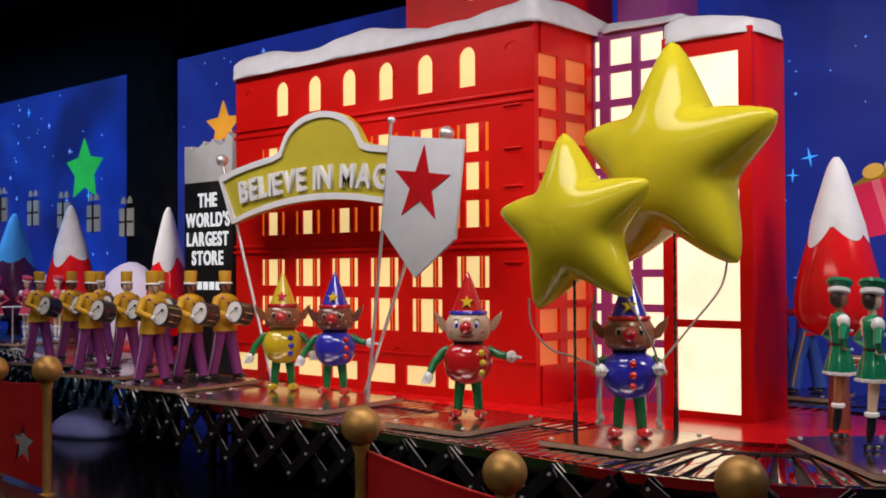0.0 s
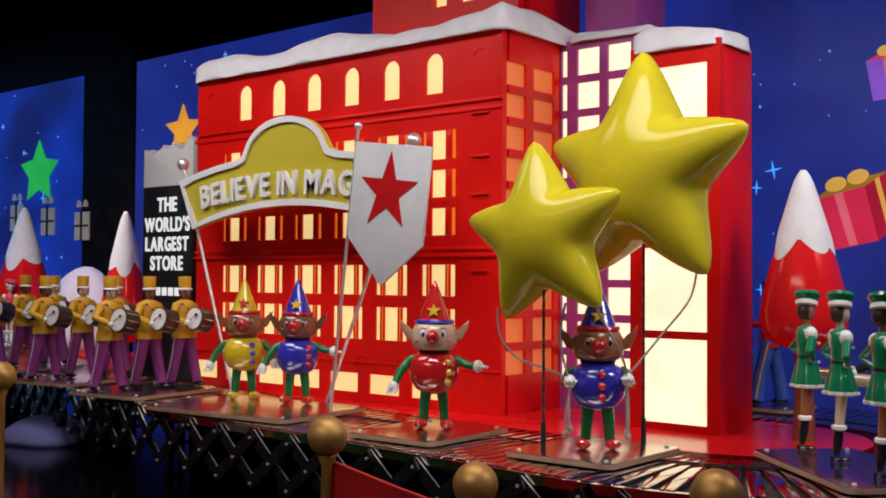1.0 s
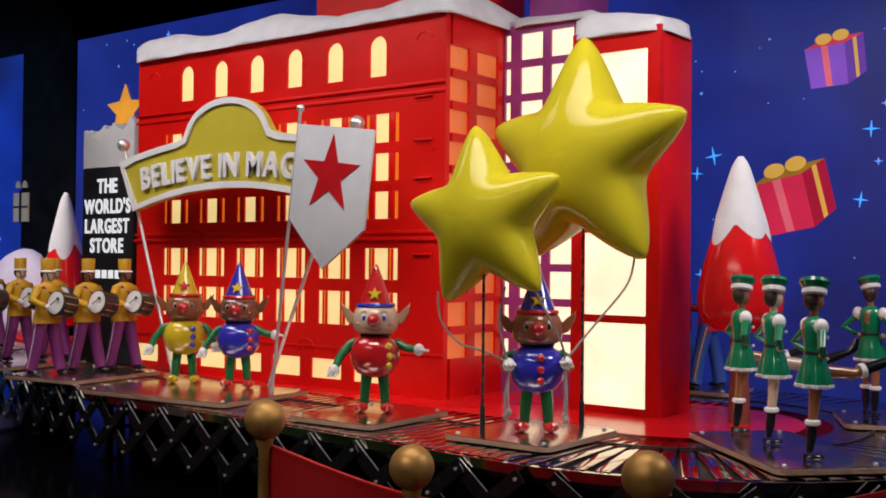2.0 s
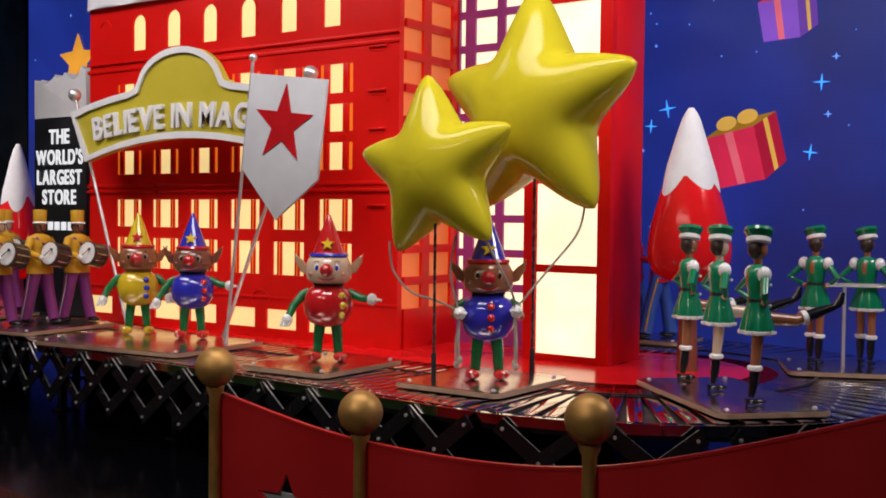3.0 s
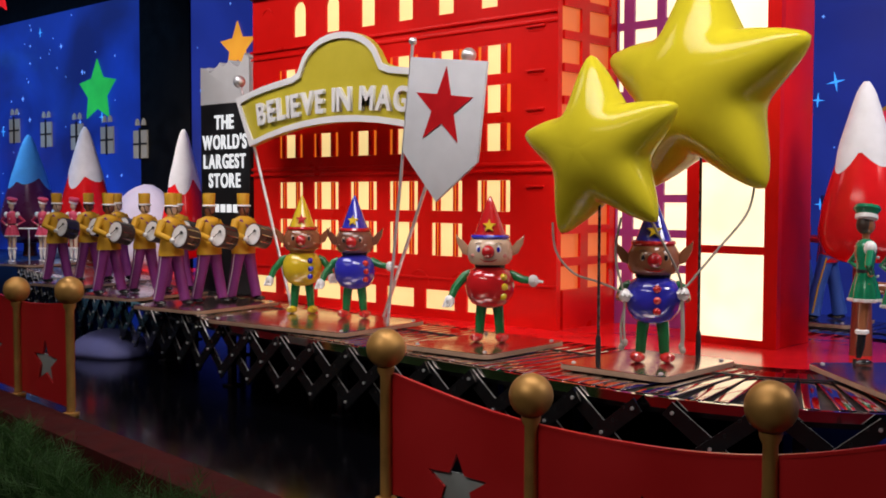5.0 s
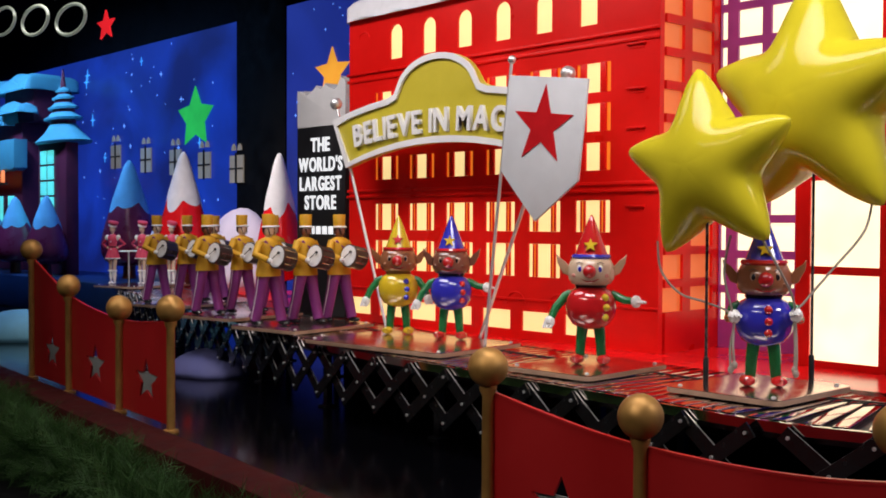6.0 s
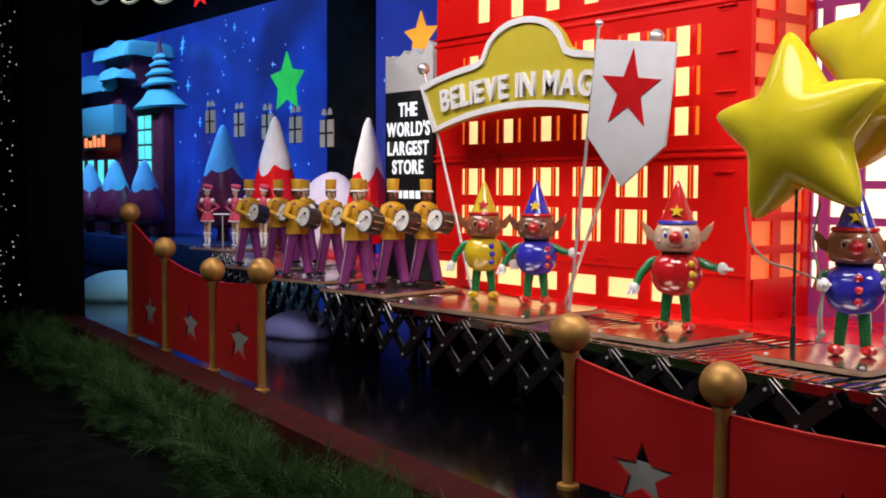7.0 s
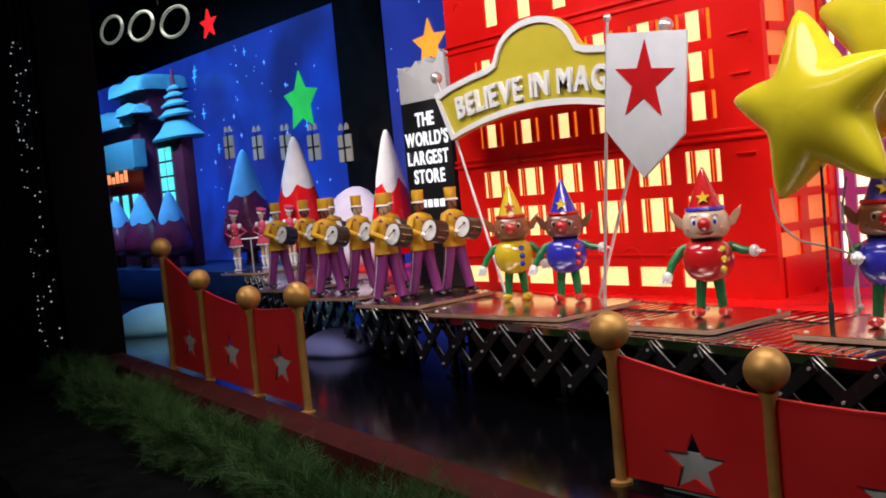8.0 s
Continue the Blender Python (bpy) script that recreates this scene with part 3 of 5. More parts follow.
DRUMSIDE = paint("grey_brown_metal", (0.075, 0.062, 0.058), 0.3, metal=0.6)
DRESS = paint("green_satin", (0.006, 0.185, 0.080), 0.22, coat=0.6)


class Figure:
    """Collects painted pieces into one mesh."""

    def __init__(self):
        self.bm, self.mats = bmesh.new(), []
        self.bm.faces.layers.int.new("painted")

    def add(self, material, fn, *a, **k):
        fn(self.bm, *a, **k)
        painted = self.bm.faces.layers.int["painted"]
        if material not in self.mats:
            self.mats.append(material)
        for f in self.bm.faces:
            if not f[painted]:
                f.material_index, f[painted] = self.mats.index(material), 1
        return self

    def done(self, name, at, turn, label, category, group, scale=1.0):
        ob = part(name, self.bm, self.mats[0], None, "", 50)
        for m in self.mats[1:]:
            ob.data.materials.append(m)
        ob.matrix_world = pose(at[0], at[1], at[2], 0, 0, turn) @ Matrix.Scale(scale, 4)
        return tagged(ob, label, category, group)


def flat_star(bm, r, at, normal_tilt, thick=0.004):
    prism(bm, star_pts(r, 0.42), -thick, thick, 0, Matrix.Translation(at) @ Matrix.Rotation(radians(normal_tilt), 4, "X"))


def elf(at, turn, hat, brim, star, face, body, buttons, shoes, arms, label, button_turn=28):
    f = Figure()
    for s in (-1, 1):
        f.add(GREEN, tube, [(s * 0.026, 0, 0.135), (s * 0.032, -0.002, 0.085), (s * 0.036, 0.0, 0.025)], [0.020, 0.018, 0.0155], 12)
        f.add(shoes, ball, (s * 0.044, -0.020, 0.0165), 0.0245, 14, 0.67, 1.0, 1.8)
        f.add(shoes, tube, [(s * 0.047, -0.058, 0.017), (s * 0.049, -0.073, 0.030)], [0.012, 0.004], 8)
    f.add(body, lathe, [(0.002, 0.114), (0.034, 0.117), (0.062, 0.132), (0.080, 0.160), (0.0855, 0.190), (0.082, 0.220), (0.068, 0.245), (0.048, 0.256), (0.040, 0.259)], (0, 0, 0), 32)
    f.add(SHOE if body is not TOYYELLOW else SKIN_B, lathe, [(0.052, 0.256), (0.055, 0.261), (0.052, 0.266)], (0, 0, 0), 24)
    f.add(face, lathe, [(0.050, 0.264), (0.066, 0.269), (0.076, 0.284), (0.0785, 0.304), (0.076, 0.330), (0.066, 0.351), (0.050, 0.359)], (0, 0, 0), 32)
    f.add(brim, lathe, [(0.054, 0.350), (0.064, 0.352), (0.068, 0.359), (0.064, 0.367), (0.052, 0.369)], (0, 0, 0), 32)
    f.add(hat, lathe, [(0.055, 0.366), (0.033, 0.425), (0.013, 0.478), (0.005, 0.496), (0.001, 0.500)], (0, 0, 0), 28)
    f.add(star, flat_star, 0.024, (0, -0.047, 0.398), -19, 0.005)
    f.add(TOYRED, ball, (0, -0.084, 0.312), 0.0225, 18)
    ear = SKIN_E if face is SKIN_P else face
    for s in (-1, 1):
        f.add(ear, prism, [(0.0, -0.014), (0.0, 0.018), (0.024, 0.036), (0.048, 0.062), (0.043, 0.030), (0.025, -0.004)], -0.008, 0.008, 0.004,
              Matrix.Translation((s * 0.070, 0.0, 0.306)) @ Matrix.Diagonal((s, 1, 1, 1)))
        f.add(GLOVE if face is SKIN_P else SKIN_E, ball, (s * 0.034, -0.0675, 0.321), 0.0088, 10, 1.5, 1.0, 0.5)
        f.add(BLUE if face is SKIN_P else SHOE, ball, (s * 0.033, -0.0705, 0.319), 0.0062, 10, 1.5, 1.0, 0.5)
        f.add(HAIR, tube, [(s * 0.024, -0.0735, 0.338), (s * 0.034, -0.0705, 0.3425), (s * 0.044, -0.064, 0.338)], 0.0014, 5)
        f.add(ROSY if face is SKIN_P else face, ball, (s * 0.052, -0.056, 0.298), 0.010, 10, 0.7, 1.0, 0.5)
    f.add(TOYRED, tube, [(-0.028, -0.069, 0.287), (-0.012, -0.075, 0.279), (0.012, -0.075, 0.279), (0.028, -0.069, 0.287)], 0.0022, 6)
    for k in range(3):
        a, z = radians(button_turn), 0.226 - 0.033 * k
        r = (0.079, 0.085, 0.079)[k]
        f.add(buttons, ball, (r * math.sin(a), -r * math.cos(a), z), 0.0125, 12)
    for s, (elbow, hand) in zip((-1, 1), arms):
        f.add(GREEN, tube, [(s * 0.066, 0, 0.236), (s * 0.086, 0, 0.226), elbow, hand], [0.014, 0.0155, 0.0145, 0.0125], 12)
        f.add(GLOVE, ball, hand, 0.0185, 12, 1.15)
        d = (Vector(hand) - Vector(elbow)).normalized()
        for u in (-0.012, 0, 0.012):
            q = Vector(hand) + Vector((u, -0.006, 0))
            f.add(GLOVE, tube, [q, q + d * 0.024], [0.0068, 0.005], 8)
    return f.done("toy_elf", at, turn, label, "toy elf", "elves of the parade")


DOWN = ((-0.118, -0.012, 0.185), (-0.136, -0.030, 0.140))
DOWN_R = ((0.114, -0.012, 0.190), (0.126, -0.022, 0.150))
OUT_R = ((0.112, -0.01, 0.215), (0.150, -0.03, 0.212))
UP_L = ((-0.098, -0.010, 0.195), (-0.085, -0.065, 0.205))
UP_R = ((0.098, -0.010, 0.195), (0.085, -0.065, 0.212))
elf((-3.51, 2.91, PLATE_TOP), 46, TOYYELLOW, TOYRED, TOYRED, SKIN_B, TOYYELLOW, BLUE, TOYYELLOW, (DOWN, DOWN_R), "glossy toy elf in yellow with blue buttons and yellow hat")
elf((-3.225, 2.95, PLATE_TOP), 38, BLUE, TOYRED, TOYYELLOW, SKIN_D, BLUE, TOYRED, TOYRED, (DOWN, OUT_R), "glossy toy elf in blue holding the banner pole", 42)
elf((-2.36, 2.785, PLATE_TOP), 36, TOYRED, BLUE, TOYYELLOW, SKIN_P, TOYRED, TOYYELLOW, TOYRED, (DOWN, OUT_R), "glossy pale-faced toy elf in red with yellow buttons", 40)
elf((-1.71, 2.78, PLATE_TOP), 34, BLUE, TOYRED, TOYYELLOW, SKIN_B, BLUE, TOYRED, TOYRED, (UP_L, UP_R), "glossy toy elf in blue holding ropes of star balloons", 6)


def drummer(at, turn, face, label):
    f = Figure()
    for s in (-1, 1):
        y = -0.045 * s
        f.add(TROUSER, tube, [(s * 0.026, 0, 0.262), (s * 0.033, y * 0.4, 0.15), (s * 0.040, y, 0.022)], [0.033, 0.026, 0.024], 12)
        f.add(WHITE, tube, [(s * 0.058, 0, 0.255), (s * 0.058, y * 0.4, 0.15), (s * 0.0625, y, 0.03)], 0.0022, 6)
        f.add(SHOE, ball, (s * 0.041, y - 0.014, 0.0125), 0.019, 12, 0.65, 1.0, 1.9)
    f.add(COAT_Y, lathe, [(0.066, 0.225), (0.064, 0.25), (0.051, 0.305), (0.054, 0.345), (0.057, 0.372), (0.046, 0.392), (0.020, 0.402)], (0, 0, 0), 20, 1.0, 0.74)
    f.add(TOYRED, lathe, [(0.0535, 0.300), (0.0545, 0.306), (0.0535, 0.312)], (0, 0, 0), 20, 1.0, 0.76)
    f.add(face, tube, [(0, 0, 0.395), (0, 0, 0.415)], 0.016, 10)
    f.add(face, ball, (0, -0.003, 0.432), 0.025, 16, 1.2)
    f.add(HAIR, ball, (0, 0.006, 0.436), 0.0252, 14, 1.1)
    f.add(WHITE, lathe, [(0.028, 0.445), (0.033, 0.449), (0.028, 0.455)], (0, -0.003, 0), 18, 1.0, 1.12)
    f.add(COAT_Y, lathe, [(0.0275, 0.453), (0.030, 0.505), (0.0285, 0.508), (0.002, 0.509)], (0, 0, 0), 20)
    f.add(SHOE, tube, [(0.022, -0.016, 0.452), (0.014, -0.024, 0.412), (-0.014, -0.024, 0.412), (-0.022, -0.016, 0.452)], 0.002, 6)
    f.add(TROUSER, tube, [(-0.045, -0.02, 0.385), (0.0, -0.044, 0.340), (0.042, -0.034, 0.300)], 0.006, 8)
    f.add(COAT_Y, tube, [(-0.052, 0, 0.378), (-0.092, -0.01, 0.325), (-0.074, -0.07, 0.300)], [0.020, 0.018, 0.014], 10)
    f.add(COAT_Y, tube, [(0.052, 0, 0.378), (0.085, -0.01, 0.325), (0.07, -0.06, 0.318)], [0.020, 0.018, 0.014], 10)
    f.add(GLOVE, ball, (-0.072, -0.080, 0.298), 0.013, 10)
    # drum with two white heads, slung at the waist
    a, b = Vector((-0.040, -0.096, 0.316)), Vector((0.028, -0.104, 0.302))
    d = (b - a).normalized()
    f.add(DRUMSIDE, tube, [a, b], 0.052, 26)
    for q, s in ((a, -1), (b, 1)):
        f.add(DRUMSIDE, tube, [q - d * 0.006 * s, q + d * 0.004 * s], 0.0545, 26)
        f.add(GLOVE, tube, [q + d * 0.004 * s, q + d * 0.0065 * s], 0.0490, 26)
    for k in range(10):
        w = Vector((0, math.cos(k * math.pi / 5), math.sin(k * math.pi / 5))) * 0.0535
        f.add(STEEL, tube, [a + w, b + w], 0.0018, 5)
    f.add(SHOE, tube, [(-0.072, -0.082, 0.300), a - d * 0.012 + Vector((0, -0.012, 0.012))], 0.0025, 6)
    f.add(SHOE, ball, tuple(a - d * 0.013 + Vector((0, -0.020, 0.016))), 0.0070, 8)
    return f.done("toy_drummer", at, turn, label, "toy drummer", "drummers of the parade")


d_light = drummer((0, 0, -5), 0, SKIN_P, "toy drummer in mustard jacket and purple trousers with drum")
d_dark = drummer((0, 0, -5), 0, SKIN_D, "dark-faced toy drummer in mustard jacket with snare drum")
rowsd = [(-4.18, 2.70, 0), (-4.15, 2.885, 1), (-4.11, 3.05, 1), (-4.86, 2.78, 1), (-4.83, 2.965, 0), (-4.79, 3.13, 0), (-5.72, 2.95, 0), (-5.69, 3.13, 1), (-5.65, 3.29, 0)]
used = set()
for x, y, dark in rowsd:
    src = (d_light, d_dark)[dark]
    m = pose(x, y, PLATE_TOP, 0, 0, 102)
    if dark in used:
        copy_thing(src, m)
    else:
        src.matrix_world = m
        used.add(dark)
base_plate(-4.13, 2.86, 0.44, 0.52, 8)
base_plate(-4.83, 2.95, 0.44, 0.52, 10)
base_plate(-5.69, 3.12, 0.44, 0.52, 12)


def dancer(face, dress, kick, label, group, boots=None):
    """Toy dancer with cap, fur trim, flared skirt and boots; front towards -y."""
    f = Figure()
    boots = boots or SHOE
    for s in (-1, 1):
        foot = Vector((s * 0.024, -0.022 * s, 0.0))
        knee = Vector((s * 0.022, -0.014 * s - 0.004, 0.128))
        if kick and s == 1:
            foot, knee = Vector((0.026, -0.235, 0.262)), Vector((0.024, -0.118, 0.222))
        hip = Vector((s * 0.020, 0, 0.245))
        mid = foot.lerp(knee, 0.78)
        if kick and s == 1:           # the leg thrown forward
            f.add(face, tube, [Vector((0.018, 0.005, 0.232)), knee, mid], [0.022, 0.0165, 0.0150], 12)
            f.add(boots, tube, [mid, foot.lerp(knee, 0.45), foot], [0.0155, 0.0150, 0.0095], 12)
            f.add(GLOVE, tube, [mid + Vector((0, 0.007, -0.002)), mid + Vector((0, -0.007, 0.002))], 0.0200, 14)
            f.add(boots, tube, [foot, foot + Vector((0, -0.012, 0.012)), foot + Vector((0, -0.020, 0.038))], [0.0105, 0.0125, 0.0070], 10)
            continue
        f.add(face, tube, [hip, knee, mid], [0.019, 0.0135, 0.0125], 12)
        f.add(boots, tube, [mid, foot.lerp(knee, 0.45), foot + Vector((0, 0, 0.022))], [0.0130, 0.0135, 0.0078], 12)
        f.add(GLOVE, lathe, [(0.014, -0.007), (0.0205, -0.003), (0.0205, 0.005), (0.016, 0.008)], tuple(mid), 14)
        f.add(boots, ball, (foot.x, foot.y - 0.016, 0.010), 0.0125, 10, 0.7, 0.9, 2.1)
        f.add(boots, tube, [(foot.x, foot.y + 0.010, 0.020), (foot.x, foot.y + 0.012, 0.0)], [0.007, 0.0035], 8)
    skirt = [(0.051, 0.195), (0.048, 0.212), (0.040, 0.245), (0.028, 0.280), (0.031, 0.305), (0.037, 0.335), (0.034, 0.362), (0.016, 0.376)]

    def pleated(bm):
        rows = []
        for k, (r, z) in enumerate(skirt):
            fold = (0.11, 0.10, 0.05, 0, 0, 0, 0, 0)[k]
            rows.append([(r * (1 + fold * math.cos(9 * q)) * math.cos(q), 0.84 * r * (1 + fold * math.cos(9 * q)) * math.sin(q), z) for q in (2 * math.pi * n / 54 for n in range(54))])
        rings(bm, rows)

    def hem(bm):
        rows = []
        for r, z in ((0.049, 0.189), (0.0535, 0.192), (0.0530, 0.199), (0.048, 0.200)):
            rows.append([(r * (1 + 0.11 * math.cos(9 * q)) * math.cos(q), 0.85 * r * (1 + 0.11 * math.cos(9 * q)) * math.sin(q), z) for q in (2 * math.pi * n / 54 for n in range(54))])
        rings(bm, rows)

    f.add(dress, pleated)
    f.add(GLOVE, hem)
    f.add(face, ball, (0, 0.0215, 0.338), 0.015, 12, 1.9, 0.9, 0.75)
    f.add(BLACK, lathe, [(0.0300, 0.275), (0.0312, 0.280), (0.0300, 0.285)], (0, 0, 0), 20, 1.0, 0.84)
    f.add(face, tube, [(0, 0, 0.370), (0, 0, 0.400)], 0.011, 10)
    f.add(face, ball, (0, -0.004, 0.415), 0.022, 16, 1.2)
    f.add(HAIR, ball, (0, 0.006, 0.417), 0.0232, 16, 1.2)
    tilt = Matrix.Translation((0, 0.0, 0.437)) @ Matrix.Rotation(radians(13), 4, "Y") @ Matrix.Rotation(radians(7), 4, "X")
    n = len(f.bm.verts)
    f.add(GLOVE, lathe, [(0.024, -0.006), (0.0325, -0.002), (0.0325, 0.009), (0.024, 0.013)], (0, 0, 0), 18)
    f.add(dress, lathe, [(0.0285, 0.010), (0.0405, 0.027), (0.036, 0.037), (0.002, 0.041)], (0, 0, 0), 18)
    f.bm.verts.ensure_lookup_table()
    bmesh.ops.transform(f.bm, matrix=tilt, verts=f.bm.verts[n:])
    for s in (-1, 1):
        f.add(GLOVE, ball, (s * 0.043, 0, 0.350), 0.0195, 12, 1.15, 0.9)
        f.add(dress, tube, [(s * 0.046, 0, 0.342), (s * 0.086, 0.018, 0.303), (s * 0.048, -0.004, 0.278)], [0.0130, 0.0110, 0.0090], 10)
        f.add(face, ball, (s * 0.038, -0.004, 0.274), 0.0100, 10)
        f.add(GLOVE, ball, (0, -0.036, 0.32 - 0.028 * (s + 1)), 0.005, 8)
    return f.done("toy_dancer", (0, 0, -6), 0, label, "toy dancer", group)


da = dancer(SKIN_B, DRESS, False, "toy dancer in green dress, green cap and black boots", "green dancers")
de = dancer(SKIN_B, DRESS, True, "toy dancer in green dress kicking one leg forward", "green dancers")
df = dancer(SKIN_P, DRESS, True, "pale toy dancer in green dress kicking one leg", "green dancers")
db = dancer(SKIN_P, DRESS, False, "pale toy dancer in green dress with white fur trim", "green dancers")
dc = dancer(SKIN_B, DRESS, True, "toy dancer in green dress kicking forward in black boots", "green dancers")
de.matrix_world = pose(-1.22, 3.165, PLATE_TOP, 0, 0, 128)
df.matrix_world = pose(-1.07, 3.025, PLATE_TOP, 0, 0, 130)
dc.matrix_world = pose(-0.90, 2.855, PLATE_TOP, 0, 0, 132)
da.matrix_world = pose(-1.01, 3.78, PLATE_TOP, 0, 0, 172)
copy_thing(da, pose(-0.86, 3.86, PLATE_TOP, 0, 0, 176))
db.matrix_world = pose(-0.72, 3.93, PLATE_TOP, 0, 0, 180)
base_plate(-1.03, 2.985, 0.32, 0.60, 46)
base_plate(-0.86, 3.83, 0.52, 0.34, 24)
bm = tube(B(), [(-0.915, 3.79, PLATE_TOP), (-0.915, 3.79, 0.50)], 0.006, 10)
tube(bm, [(-0.97, 3.765, 0.50), (-0.78, 3.855, 0.50)], 0.007, 10)
tagged(part("support_stand", bm, CHROME), "thin chrome stand with crossbar between the dancers", "stand")
pk = dancer(SKIN_P, PINK, False, "toy dancer in pink dress with white fur trim", "pink dancers", GLOVE)
pk.matrix_world = pose(-7.653, 3.601, PLATE_TOP, 0, 0, 40)
copy_thing(pk, pose(-7.515, 3.771, PLATE_TOP, 0, 0, 40))
copy_thing(pk, pose(-7.378, 3.941, PLATE_TOP, 0, 0, 40))
base_plate(-7.515, 3.771, 0.46, 0.56, 14)
bm = tube(B(), [(-7.579, 3.693, PLATE_TOP), (-7.579, 3.693, 0.47)], 0.006, 10)
tube(bm, [(-7.625, 3.635, 0.47), (-7.383, 3.934, 0.47)], 0.007, 10)
tagged(part("support_stand", bm, CHROME), "thin chrome stand with crossbar behind pink dancers", "stand")

# ---- sign on two poles ----
SX, SY = -3.485, 3.10
sign = tagged(thing("arched_sign", (SX, SY, STAGE)), "arched yellow sign with raised white letters on steel poles", "sign")
sign_mw = Matrix.Translation((SX, SY, STAGE))


def sign_outline(inset):
    i = inset
    top = [(-0.733 + i * 1.1, 1.183 - i), (-0.60, 1.213 - i), (-0.45, 1.239 - i), (-0.315, 1.256 - i), (-0.272 + i * 0.5, 1.272 - i * 0.9)]
    dome = [((0.262 - i * 0.8) * math.cos(radians(a)), 1.262 - i * 0.2 + (0.165 - i * 0.75) * math.sin(radians(a))) for a in range(165, 14, -10)]
    left = top + dome[:len(dome) // 2]
    right = [(-x, z) for x, z in reversed(top + dome[:(len(dome) + 1) // 2])]
    bottom = []
    for k in range(11):
        u = 1 - 2 * k / 10
        bottom.append((u * (0.625 - i * 0.75), 1.040 + i - 0.088 * u * u))
    pts = left + right + bottom
    return [(x, z - STAGE) for x, z in pts]


part("board", prism(B(), sign_outline(0.0), 0.0, 0.030, 0.003), YELLOW, sign, "yellow painted board")
bm = B()
a, b = sign_outline(0.0), sign_outline(0.028)
n = len(a)
va = [[bm.verts.new((x, y, z)) for x, z in pts] for pts, y in ((a, -0.001), (a, -0.012), (b, -0.012), (b, -0.001))]
for p0, p1 in zip(va, va[1:] + va[:1]):
    for k in range(n):
        bm.faces.new((p0[k], p0[(k + 1) % n], p1[(k + 1) % n], p1[k]))
part("rim", bm, WHITE, sign, "raised white rim", 25)


def letter_mesh(ch, size, depth, bold=0.0, squeeze=1.0):
    cu = bpy.data.curves.new("letter", "FONT")
    cu.body, cu.size, cu.extrude = ch, size, depth
    cu.align_x, cu.offset = "CENTER", bold
    ob = bpy.data.objects.new("letter", cu)
    scene.collection.objects.link(ob)
    bpy.context.view_layer.update()
    me = bpy.data.meshes.new_from_object(ob.evaluated_get(bpy.context.evaluated_depsgraph_get()))
    bpy.data.objects.remove(ob)
    me.transform(Matrix.Diagonal((squeeze, 1, 1, 1)))
    xs = [v.co.x for v in me.vertices] or [0]
    w = max(xs) - min(xs)
    me.transform(Matrix.Translation((-(max(xs) + min(xs)) / 2, 0, 0)))
    return me, w


def line_of(text, size, depth, bold, squeeze, gap, space, material, parent, place):
    """Letters one by one along a line; place(u) gives the local pose at u from the middle."""
    made, total = [], 0.0
    for ch in text:
        if ch == " ":
            made.append((None, space))
            total += space
        else:
            me, w = letter_mesh(ch, size, depth, bold, squeeze)
            me.materials.append(material)
            made.append((me, w))
            total += w + gap
    u = -(total - gap) / 2
    for me, w in made:
        if me is None:
            u += w
            continue
        o = new("letter", me)
        o.parent = parent
        o.matrix_local = place(u + w / 2)
        u += w + gap


def on_arc(u):
    slope = -0.30 * u
    return Matrix.Translation((u, -0.006, 1.088 - STAGE - 0.125 * u * u)) @ Matrix.Rotation(slope, 4, "Y").inverted() @ Matrix.Rotation(radians(90), 4, "X")


line_of("BELIEVE IN MAGIC", 0.142, 0.011, 0.0034, 0.88, 0.013, 0.042, WHITE, sign, on_arc)
for x0, x1 in ((-0.765, -0.375), (0.715, 0.235)):
    tilt = [(x0, 0.036, 1.270 - STAGE), (x1, 0.036, 0.0)]
    part("pole", tube(B(), tilt, 0.0075, 12), CHROME, sign)
    part("finial", ball(B(), (x0, 0.036, 1.270 - STAGE), 0.030, 24), CHROME, sign, "polished steel ball")

# ---- pennant banner carried by the blue elf ----
banner = tagged(thing("pennant_banner", (-2.98, 2.90, PLATE_TOP)), "grey-white pennant with a red star on a chrome pole", "banner")
L = math.hypot(0.135, 1.07)
lean = Matrix.Rotation(math.atan2(0.135, 1.07), 4, "Y")


def leaning(name, bm, material, label="", angle=35):
    o = part(name, bm, material, banner, label, angle)
    o.matrix_local = lean
    return o


leaning("pole", tube(B(), [(0, 0, 0), (0, 0, L)], 0.0065, 12), CHROME)
leaning("finial", ball(B(), (0, 0, L + 0.014), 0.016, 16), CHROME)
bm = prism(B(), [(0.004, L - 0.045), (0.385, L - 0.045), (0.385, L - 0.405), (0.200, L - 0.572), (0.004, L - 0.405)], -0.008, 0.004, 0.002)
leaning("cloth", bm, GREYWHITE, "stiff grey-white cloth")
leaning("star", prism(B(), star_pts(0.150, 0.39), -0.0115, -0.0085, 0, Matrix.Translation((0.195, 0, L - 0.222))), TOYRED, "red star")


